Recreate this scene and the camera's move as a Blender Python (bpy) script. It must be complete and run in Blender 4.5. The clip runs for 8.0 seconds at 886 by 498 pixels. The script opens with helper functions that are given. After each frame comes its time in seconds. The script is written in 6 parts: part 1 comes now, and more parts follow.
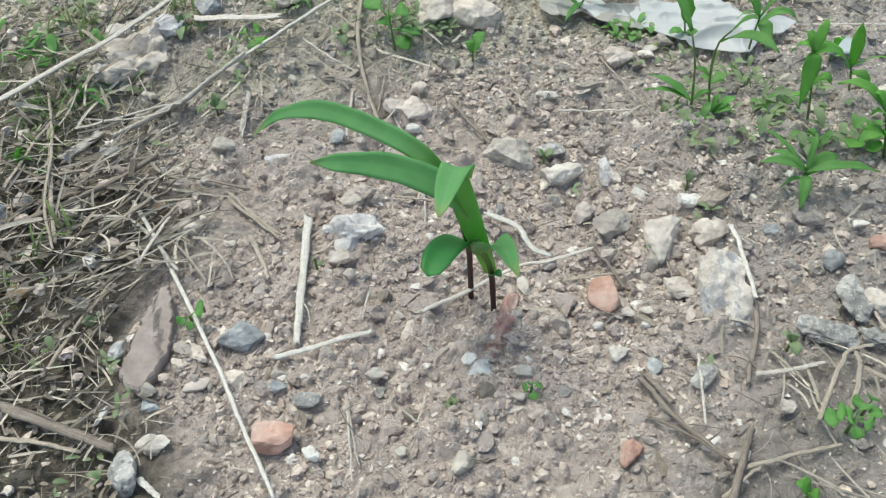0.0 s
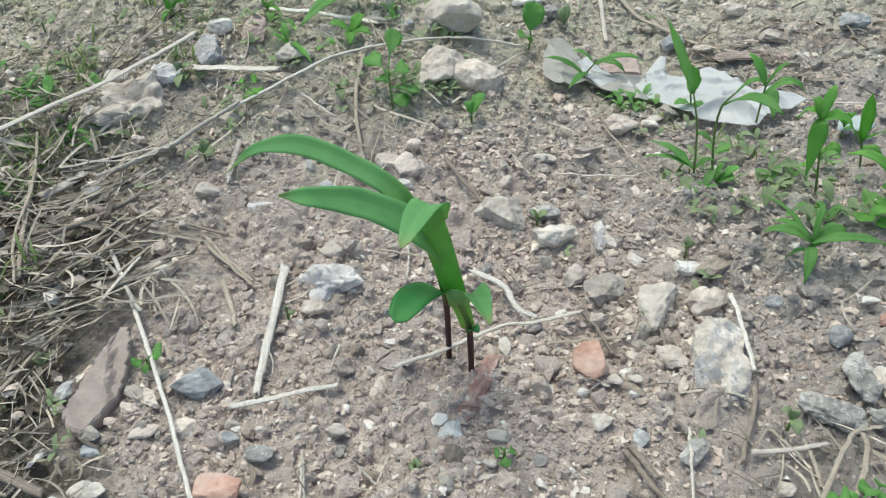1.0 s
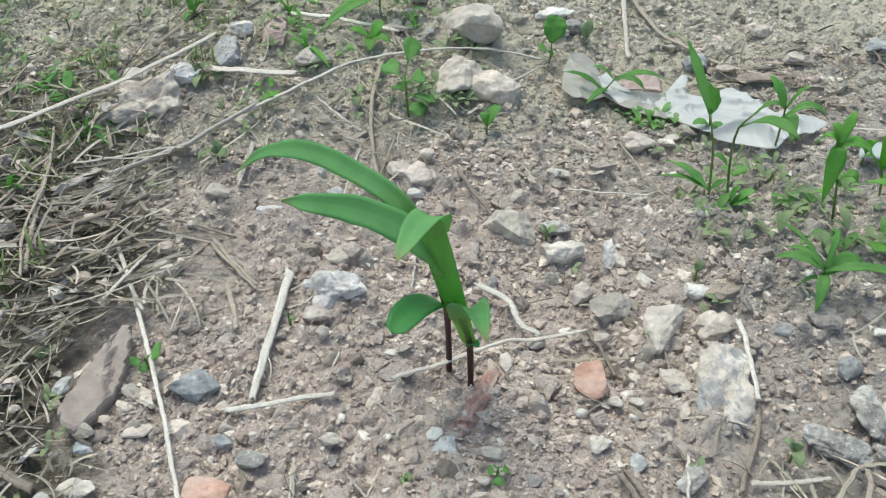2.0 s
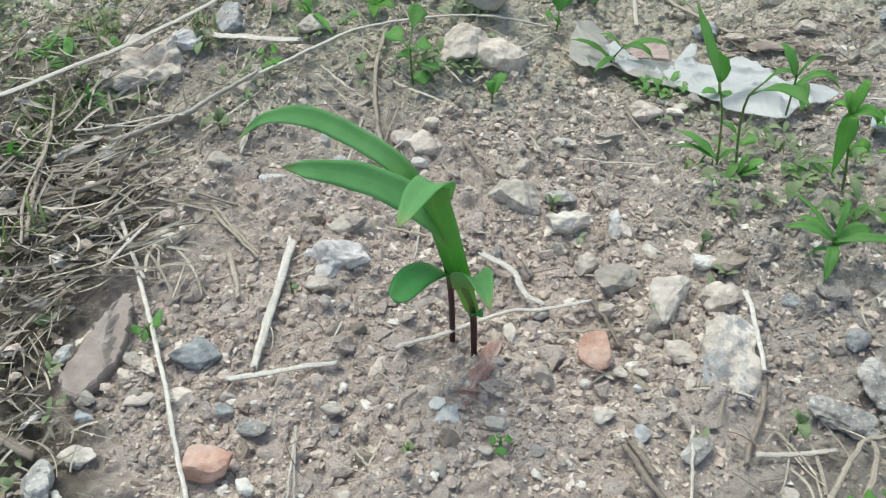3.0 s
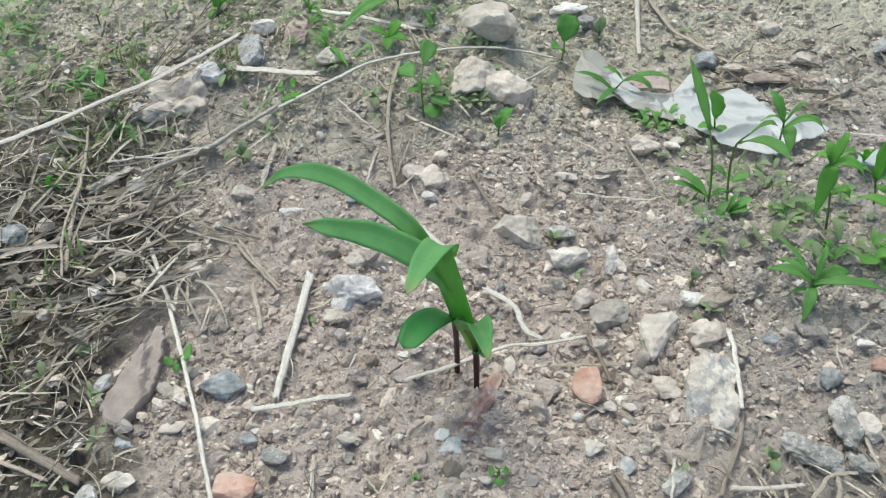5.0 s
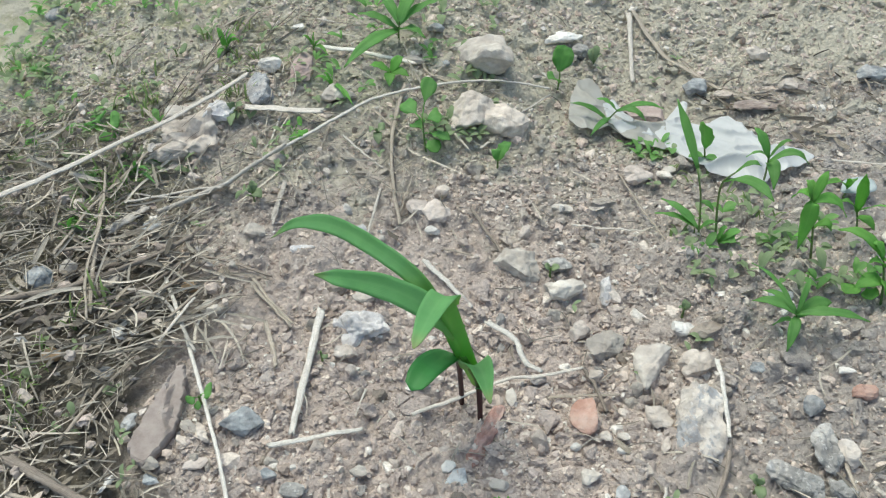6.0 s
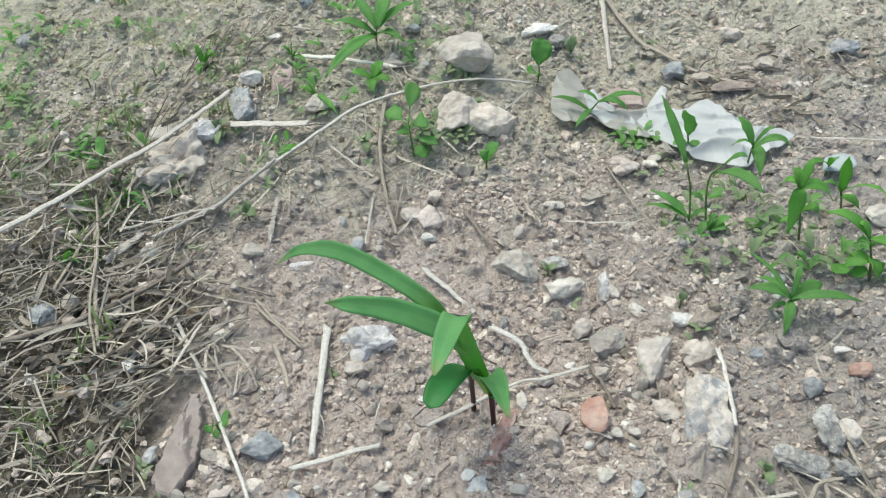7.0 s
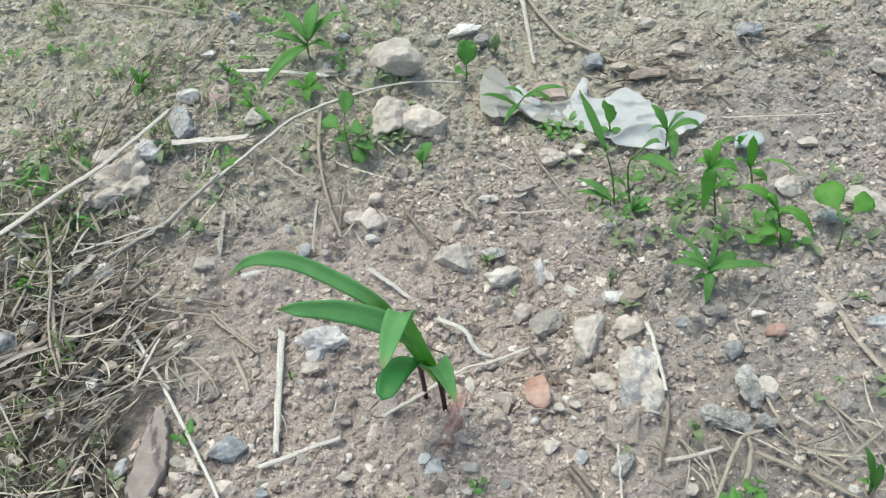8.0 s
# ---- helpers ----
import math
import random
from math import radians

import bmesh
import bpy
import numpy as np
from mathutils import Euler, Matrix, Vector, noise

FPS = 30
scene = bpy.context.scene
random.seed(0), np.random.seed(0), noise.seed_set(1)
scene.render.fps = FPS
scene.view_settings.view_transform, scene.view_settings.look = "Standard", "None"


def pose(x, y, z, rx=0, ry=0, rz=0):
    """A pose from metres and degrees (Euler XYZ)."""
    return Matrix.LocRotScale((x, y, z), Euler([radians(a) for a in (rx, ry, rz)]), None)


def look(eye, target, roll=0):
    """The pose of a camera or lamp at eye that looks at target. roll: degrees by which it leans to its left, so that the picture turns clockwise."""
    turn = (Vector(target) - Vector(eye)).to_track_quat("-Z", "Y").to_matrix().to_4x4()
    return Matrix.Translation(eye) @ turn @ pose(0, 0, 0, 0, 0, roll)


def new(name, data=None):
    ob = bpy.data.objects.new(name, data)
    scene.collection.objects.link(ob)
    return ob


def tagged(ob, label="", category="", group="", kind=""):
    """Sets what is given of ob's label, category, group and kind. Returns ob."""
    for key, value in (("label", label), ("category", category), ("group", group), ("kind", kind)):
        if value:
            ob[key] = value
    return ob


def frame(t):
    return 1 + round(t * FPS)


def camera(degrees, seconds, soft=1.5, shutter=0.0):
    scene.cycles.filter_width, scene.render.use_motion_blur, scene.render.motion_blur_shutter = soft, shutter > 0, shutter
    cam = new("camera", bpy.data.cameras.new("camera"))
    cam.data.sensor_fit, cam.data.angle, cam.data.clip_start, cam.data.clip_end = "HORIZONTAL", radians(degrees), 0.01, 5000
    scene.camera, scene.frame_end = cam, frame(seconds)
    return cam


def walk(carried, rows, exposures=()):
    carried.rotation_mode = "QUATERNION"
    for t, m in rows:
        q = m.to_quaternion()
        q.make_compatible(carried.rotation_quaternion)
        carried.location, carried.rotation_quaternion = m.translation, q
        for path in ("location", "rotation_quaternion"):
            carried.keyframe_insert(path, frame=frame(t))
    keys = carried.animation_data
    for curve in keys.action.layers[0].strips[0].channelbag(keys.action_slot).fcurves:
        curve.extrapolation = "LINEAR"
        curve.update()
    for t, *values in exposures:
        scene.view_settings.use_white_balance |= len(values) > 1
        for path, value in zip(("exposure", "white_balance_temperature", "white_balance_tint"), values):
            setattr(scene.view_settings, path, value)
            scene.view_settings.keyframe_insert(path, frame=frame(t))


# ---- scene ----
cam = camera(55.2, 8.0, soft=1.14)
PATH = [
    (0, (0.0054, 0.0387, 0.4534), (-0.0109, 0.4317, 0.0004), -2.44),
    (0.5, (0.0228, 0.0364, 0.4175), (-0.0038, 0.4560, -0.0106), -1.63),
    (1, (0.0299, 0.0420, 0.4100), (-0.0005, 0.4829, 0.0042), -0.58),
    (1.5, (0.0364, 0.0451, 0.4086), (-0.0033, 0.4911, 0.0092), 0.22),
    (2.8, (0.043, 0.052, 0.404), (-0.124, 1.498, -0.967), 0.4),
    (3, (0.0422, 0.0510, 0.4016), (-0.0074, 0.4815, -0.0133), 0.39),
    (3.5, (0.0412, 0.0492, 0.4119), (-0.0083, 0.4762, -0.0067), 0.33),
    (4, (0.0392, 0.0397, 0.4185), (-0.0105, 0.4626, -0.0042), 0.31),
    (4.5, (0.0386, 0.0405, 0.4352), (-0.0143, 0.4603, 0.0098), -0.00),
    (5, (0.0472, 0.0489, 0.4631), (-0.0107, 0.4670, 0.0366), -0.10),
    (5.2, (0.050, 0.048, 0.486), (-0.143, 1.448, -0.928), 0.3),
    (6.3, (0.046, 0.051, 0.512), (-0.147, 1.404, -0.948), -2.3),
    (6.5, (0.0406, 0.0538, 0.5125), (-0.0131, 0.4542, 0.0688), -2.67),
    (7, (0.0284, 0.0631, 0.5415), (-0.0131, 0.4629, 0.0961), -3.92),
    (7.5, (0.0333, 0.0487, 0.5538), (0.0108, 0.4450, 0.1038), -4.29),
    (8, (0.0391, 0.0409, 0.5748), (0.0312, 0.4360, 0.1233), -4.77),
]
walk(cam, [(t, look(eye, target, roll)) for t, eye, target, roll in PATH], ((0.0, 0.37, 6580, -2), (8.0, 0.37, 6580, -2)))

# ---------------------------------------------------------------- light
world = bpy.data.worlds.new("sky")
scene.world = world
world.use_nodes = True
wn = world.node_tree.nodes
sky = wn.new("ShaderNodeTexSky")
sky.sky_type, sky.sun_disc = "NISHITA", False
sky.sun_elevation, sky.sun_rotation = radians(67), radians(-45)
sky.air_density, sky.dust_density = 1.0, 3.0
wn["Background"].inputs["Strength"].default_value = 0.135
world.node_tree.links.new(sky.outputs["Color"], wn["Background"].inputs["Color"])
sun = new("sun", bpy.data.lights.new("sun", "SUN"))
sun.data.energy, sun.data.angle, sun.data.color = 1.55, radians(32), (1.0, 0.975, 0.92)
sun.matrix_world = look((-0.45, 0.45, 1.5), (0, 0, 0))


# ---------------------------------------------------------------- materials
class Nodes:
    """A short way to write a node material."""

    def __init__(self, name, rough=0.9):
        self.mat = bpy.data.materials.new(name)
        self.mat.use_nodes = True
        self.tree = self.mat.node_tree
        self.bsdf = self.tree.nodes["Principled BSDF"]
        self.bsdf.inputs["Roughness"].default_value = rough
        self.bsdf.inputs["Specular IOR Level"].default_value = 0.3
        self.place = self.add("ShaderNodeTexCoord").outputs["Object"]

    def add(self, kind, **values):
        node = self.tree.nodes.new(kind)
        for key, value in values.items():
            node.inputs[key.replace("_", " ")].default_value = value
        return node

    def link(self, a, b):
        self.tree.links.new(a, b)

    def noise(self, scale, detail=4, rough=0.55, vector=None):
        node = self.add("ShaderNodeTexNoise", Scale=scale, Detail=detail, Roughness=rough)
        self.link(vector or self.place, node.inputs["Vector"])
        return node.outputs["Fac"]

    def cells(self, scale, vector=None):
        node = self.add("ShaderNodeTexVoronoi", Scale=scale)
        self.link(vector or self.place, node.inputs["Vector"])
        return node

    def ramp(self, fac, *stops, step=False):
        node = self.add("ShaderNodeValToRGB")
        node.color_ramp.interpolation = "CONSTANT" if step else "LINEAR"
        while len(node.color_ramp.elements) < len(stops):
            node.color_ramp.elements.new(0.5)
        for element, (at, colour) in zip(node.color_ramp.elements, stops):
            element.position, element.color = at, (*colour, 1)
        self.link(fac, node.inputs["Fac"])
        return node.outputs["Color"]

    def mix(self, fac, a, b, blend="MIX"):
        node = self.add("ShaderNodeMix")
        node.data_type, node.blend_type = "RGBA", blend
        for value, socket in ((fac, node.inputs[0]), (a, node.inputs[6]), (b, node.inputs[7])):
            if isinstance(value, bpy.types.NodeSocket):
                self.link(value, socket)
            elif isinstance(value, tuple):
                socket.default_value = (*value, 1)
            else:
                socket.default_value = value
        return node.outputs[2]

    def maths(self, kind, a, b=0.0):
        node = self.add("ShaderNodeMath")
        node.operation = kind
        for value, socket in ((a, node.inputs[0]), (b, node.inputs[1])):
            if isinstance(value, bpy.types.NodeSocket):
                self.link(value, socket)
            else:
                socket.default_value = value
        return node.outputs[0]

    def bump(self, height, strength, distance):
        node = self.add("ShaderNodeBump", Strength=strength, Distance=distance)
        self.link(height, node.inputs["Height"])
        old = self.bsdf.inputs["Normal"]
        if old.is_linked:
            self.link(old.links[0].from_socket, node.inputs["Normal"])
        self.link(node.outputs["Normal"], old)

    def colour(self, socket):
        self.link(socket, self.bsdf.inputs["Base Color"])

    def random(self):
        return self.add("ShaderNodeObjectInfo").outputs["Random"]

    def island(self):
        return self.add("ShaderNodeNewGeometry").outputs["Random Per Island"]


SOIL_DARK, SOIL_MID, SOIL_PALE = (0.325, 0.278, 0.24), (0.595, 0.515, 0.452), (0.785, 0.71, 0.635)


def soil_material():
    n = Nodes("stony_soil", 0.95)
    broad = n.noise(9, 5, 0.6)
    base = n.ramp(broad, (0.3, (0.42, 0.355, 0.31)), (0.5, SOIL_MID), (0.72, (0.68, 0.60, 0.54)))
    grain = n.ramp(n.noise(260, 6, 0.7), (0.32, SOIL_DARK), (0.55, SOIL_MID), (0.75, SOIL_PALE))
    base = n.mix(0.5, base, grain)
    push = n.add("ShaderNodeTexNoise", Scale=420.0, Detail=3.0)
    n.link(n.place, push.inputs["Vector"])
    sway = n.add("ShaderNodeVectorMath")
    sway.operation = "MULTIPLY_ADD"
    n.link(push.outputs["Color"], sway.inputs[0])
    sway.inputs[1].default_value = (0.006, 0.006, 0.006)
    n.link(n.place, sway.inputs[2])
    crumbs = n.cells(270, sway.outputs[0])
    tone = n.ramp(crumbs.outputs["Color"], (0.0, (0.31, 0.258, 0.225)), (0.3, (0.50, 0.435, 0.385)), (0.7, (0.69, 0.61, 0.55)), (0.92, (0.82, 0.76, 0.70)))
    base = n.mix(0.5, base, tone)
    damp = n.ramp(n.noise(22, 4, 0.6), (0.36, (1, 1, 1)), (0.5, (0, 0, 0)))
    base = n.mix(n.maths("MULTIPLY", damp, 0.16), base, (0.24, 0.195, 0.16))
    split = n.add("ShaderNodeSeparateXYZ")
    n.link(n.place, split.inputs[0])
    x, y = split.outputs[0], split.outputs[1]
    away = n.maths("SUBTRACT", y, 0.55)
    reach = n.maths("SQRT", n.maths("ADD", n.maths("MULTIPLY", x, x), n.maths("MULTIPLY", away, away)))
    near = n.ramp(reach, (0.55, (1, 1, 1)), (1.0, (0, 0, 0)))
    wide = n.ramp(n.maths("MULTIPLY", reach, 0.3), (0.2, (1, 1, 1)), (0.95, (0, 0, 0)))
    from_bed = n.maths("SUBTRACT", y, 0.40)
    from_bed = n.maths("ADD", n.maths("MULTIPLY", n.maths("ADD", x, 0.015), n.maths("ADD", x, 0.015)), n.maths("MULTIPLY", from_bed, from_bed))
    dry = n.maths("ADD", n.maths("SQRT", from_bed), n.maths("MULTIPLY", n.maths("SUBTRACT", n.noise(30, 5, 0.65), 0.5), 0.16))
    base = n.mix(n.ramp(dry, (0.09, (0.5, 0.5, 0.5)), (0.26, (0, 0, 0))), base, (0.82, 0.675, 0.61))
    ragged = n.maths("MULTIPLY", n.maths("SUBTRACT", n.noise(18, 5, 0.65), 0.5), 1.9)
    # Humus under the straw; its darkness also stands in for shade between straws.
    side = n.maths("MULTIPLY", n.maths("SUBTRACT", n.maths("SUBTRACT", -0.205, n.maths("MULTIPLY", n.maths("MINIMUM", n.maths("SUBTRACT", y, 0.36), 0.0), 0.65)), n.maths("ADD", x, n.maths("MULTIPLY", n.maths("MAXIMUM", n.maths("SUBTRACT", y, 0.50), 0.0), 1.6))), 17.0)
    dark_soil = n.ramp(n.maths("ADD", side, ragged), (0.0, (0, 0, 0)), (0.8, (0.85, 0.85, 0.85)))
    dark_soil = n.maths("MULTIPLY", dark_soil, n.ramp(y, (0.52, (1, 1, 1)), (0.62, (0.05, 0.05, 0.05))))
    base = n.mix(n.maths("MULTIPLY", dark_soil, near), base, (0.125, 0.113, 0.082))
    corner = n.maths("MULTIPLY", n.maths("SUBTRACT", n.maths("SUBTRACT", x, 0.115), n.maths("MULTIPLY", n.maths("SUBTRACT", y, 0.27), 0.9)), 13.0)
    dark_soil = n.ramp(n.maths("ADD", corner, ragged), (0.0, (0, 0, 0)), (0.9, (0.6, 0.6, 0.6)))
    dark_soil = n.maths("MULTIPLY", dark_soil, n.ramp(x, (0.20, (1, 1, 1)), (0.29, (0, 0, 0))))
    base = n.mix(n.maths("MULTIPLY", dark_soil, near), base, (0.21, 0.192, 0.172))
    right = n.ramp(n.maths("ADD", x, n.maths("MULTIPLY", n.noise(20, 4, 0.6), 0.1)), (0.16, (0, 0, 0)), (0.34, (0.5, 0.5, 0.5)))
    base = n.mix(n.maths("MULTIPLY", right, wide), base, (0.53, 0.495, 0.475))
    far = n.maths("MULTIPLY", n.maths("MULTIPLY", n.maths("SUBTRACT", n.maths("SUBTRACT", y, n.maths("MULTIPLY", x, 0.30)), 0.58), 6.0), wide)
    film = n.ramp(n.maths("ADD", far, n.maths("MULTIPLY", n.maths("SUBTRACT", n.noise(14, 5, 0.65), 0.5), 4.0)), (0.1, (0, 0, 0)), (1.2, (0.8, 0.8, 0.8)))
    base = n.mix(n.maths("MULTIPLY", film, wide), base, (0.71, 0.665, 0.535))
    green = n.maths("MULTIPLY", n.ramp(n.noise(38, 5, 0.7), (0.47, (0, 0, 0)), (0.62, (0.6, 0.6, 0.6))), n.ramp(n.maths("SUBTRACT", n.maths("MULTIPLY", y, 0.5), x), (0.58, (0, 0, 0)), (0.68, (1, 1, 1))))
    base = n.mix(n.maths("MULTIPLY", green, wide), base, (0.47, 0.46, 0.24))
    n.colour(base)
    n.bump(n.noise(230, 5, 0.72), 0.9, 0.0065)
    n.bump(crumbs.outputs["Distance"], 0.5, -0.0025)
    n.bump(n.noise(800, 5, 0.7), 0.7, 0.0016)
    return n.mat


def stone_material(name, dark, mid, pale, speck=None, rough=0.85, dirt=0.4, scale=1.0, patch=None):
    n = Nodes(name, rough)
    shift = n.add("ShaderNodeVectorMath")
    shift.operation = "ADD"
    n.link(n.place, shift.inputs[0])
    comb = n.add("ShaderNodeCombineXYZ")
    n.link(n.maths("MULTIPLY", n.random(), 7.0), comb.inputs[0])
    n.link(comb.outputs[0], shift.inputs[1])
    where = shift.outputs[0]
    base = n.ramp(n.noise(70 * scale, 6, 0.62, where), (0.32, dark), (0.5, mid), (0.68, pale))
    if patch:
        base = n.mix(n.ramp(n.noise(66, 4, 0.6, where), (0.51, (0, 0, 0)), (0.55, (0.85, 0.85, 0.85))), base, patch)
    if speck:
        base = n.mix(n.ramp(n.noise(420 * scale, 3, 0.6, where), (0.55, (0, 0, 0)), (0.72, (0.7, 0.7, 0.7))), base, speck)
        base = n.mix(n.ramp(n.noise(330 * scale, 2, 0.5, where), (0.34, (0.8, 0.8, 0.8)), (0.42, (0, 0, 0))), base, dark)
    mud = n.ramp(n.noise(45 * scale, 5, 0.65, where), (0.46, (0, 0, 0)), (0.62, (1, 1, 1)))
    base = n.mix(n.maths("MULTIPLY", mud, dirt), base, (0.52, 0.45, 0.395))
    hue = n.add("ShaderNodeHueSaturation")
    n.link(base, hue.inputs["Color"])
    n.link(n.maths("ADD", n.maths("MULTIPLY", n.random(), 0.30), 0.85), hue.inputs["Value"])
    n.colour(hue.outputs["Color"])
    n.bump(n.noise(240 * scale, 6, 0.7, where), 0.6, 0.0018)
    n.bump(n.noise(900 * scale, 4, 0.6, where), 0.35, 0.0008)
    return n.mat


def gravel_material(name, *tones):
    n = Nodes(name, 0.92)
    kind = n.ramp(n.island(), *tones, step=True)
    fine = n.ramp(n.noise(330, 5, 0.65), (0.3, (0.62, 0.60, 0.58)), (0.7, (1.12, 1.1, 1.08)))
    n.colour(n.mix(1.0, kind, fine, "MULTIPLY"))
    n.bump(n.noise(800, 4, 0.6), 0.45, 0.0008)
    return n.mat


def straw_material(name, dark, mid, pale, rough=0.7, per_island=False):
    n = Nodes(name, rough)
    stretch = n.add("ShaderNodeMapping")
    stretch.inputs["Scale"].default_value = (2.6, 0.7, 1.0)
    n.link(n.add("ShaderNodeTexCoord").outputs["UV"], stretch.inputs["Vector"])
    fibre = n.noise(6, 5, 0.6, stretch.outputs["Vector"])
    base = n.ramp(fibre, (0.28, dark), (0.46, mid), (0.66, pale))
    spots = n.ramp(n.noise(330, 6, 0.8), (0.46, (0, 0, 0)), (0.60, (1, 1, 1)))
    base = n.mix(n.maths("MULTIPLY", spots, 0.45), base, dark)
    hue = n.add("ShaderNodeHueSaturation")
    n.link(base, hue.inputs["Color"])
    vary = n.island() if per_island else n.random()
    n.link(n.maths("ADD", n.maths("MULTIPLY", vary, 1.05 if per_island else 0.35), 0.35 if per_island else 0.8), hue.inputs["Value"])
    n.colour(hue.outputs["Color"])
    n.bump(fibre, 0.6, 0.0009)
    n.bump(n.noise(600, 4, 0.7), 0.5, 0.0006)
    return n.mat


def leaf_material(name, deep, fresh, rib, thin=0.35, veins=26.0, rough=0.45, tip=None, foot=0.0, through_light=(0.42, 0.80, 0.21)):
    n = Nodes(name, rough)
    uv = n.add("ShaderNodeTexCoord").outputs["UV"]
    split = n.add("ShaderNodeSeparateXYZ")
    n.link(uv, split.inputs[0])
    across, along = split.outputs[0], split.outputs[1]
    blotch = n.ramp(n.noise(60, 5, 0.6), (0.3, deep), (0.7, fresh))
    stripe = n.maths("SINE", n.maths("MULTIPLY", across, veins * 6.283))
    base = n.mix(n.maths("MULTIPLY", n.maths("ADD", stripe, 1.0), 0.015), blotch, rib)
    mid = n.maths("ABSOLUTE", n.maths("SUBTRACT", across, 0.5))
    base = n.mix(n.ramp(mid, (0.0, (0.22, 0.22, 0.22)), (0.09, (0, 0, 0))), base, rib)
    base = n.mix(n.ramp(along, (0.0, (foot, foot, foot)), (0.30, (0, 0, 0))), base, (0.42, 0.60, 0.13))
    if tip:
        base = n.mix(n.ramp(along, (0.86, (0, 0, 0)), (1.0, (0.8, 0.8, 0.8))), base, tip)
    hue = n.add("ShaderNodeHueSaturation")
    n.link(base, hue.inputs["Color"])
    n.link(n.maths("ADD", n.maths("MULTIPLY", n.random(), 0.3), 0.85), hue.inputs["Value"])
    n.colour(hue.outputs["Color"])
    n.bump(stripe, 0.08, 0.0003)
    n.bump(n.noise(300, 3, 0.5), 0.2, 0.0005)
    glow = n.add("ShaderNodeBsdfTranslucent")
    n.link(n.mix(0.45, hue.outputs["Color"], through_light), glow.inputs["Color"])
    blend = n.add("ShaderNodeMixShader", Fac=thin)
    n.link(n.bsdf.outputs[0], blend.inputs[1])
    n.link(glow.outputs[0], blend.inputs[2])
    n.link(blend.outputs[0], n.tree.nodes["Material Output"].inputs["Surface"])
    return n.mat


def stem_material():
    n = Nodes("purple_stem", 0.5)
    uv = n.add("ShaderNodeTexCoord").outputs["UV"]
    split = n.add("ShaderNodeSeparateXYZ")
    n.link(uv, split.inputs[0])
    wav = n.maths("ADD", split.outputs[1], n.maths("MULTIPLY", n.maths("SUBTRACT", n.noise(160, 3), 0.5), 0.08))
    n.colour(n.ramp(wav, (0.0, (0.045, 0.02, 0.02)), (0.42, (0.075, 0.03, 0.03)), (0.56, (0.10, 0.17, 0.035)), (1.0, (0.13, 0.30, 0.045))))
    n.bump(n.noise(500, 3), 0.3, 0.0004)
    return n.mat


def plastic_material(name, dull, clear, thin):
    n = Nodes(name, 0.35)
    n.bsdf.inputs["Specular IOR Level"].default_value = 0.5
    n.colour(n.ramp(n.noise(30, 5, 0.6), (0.3, dull), (0.6, clear)))
    n.bump(n.noise(60, 2, 0.5), 0.2, 0.003)
    glow = n.add("ShaderNodeBsdfTranslucent", Color=(*clear, 1))
    blend = n.add("ShaderNodeMixShader", Fac=thin)
    n.link(n.bsdf.outputs[0], blend.inputs[1])
    n.link(glow.outputs[0], blend.inputs[2])
    n.link(blend.outputs[0], n.tree.nodes["Material Output"].inputs["Surface"])
    return n.mat


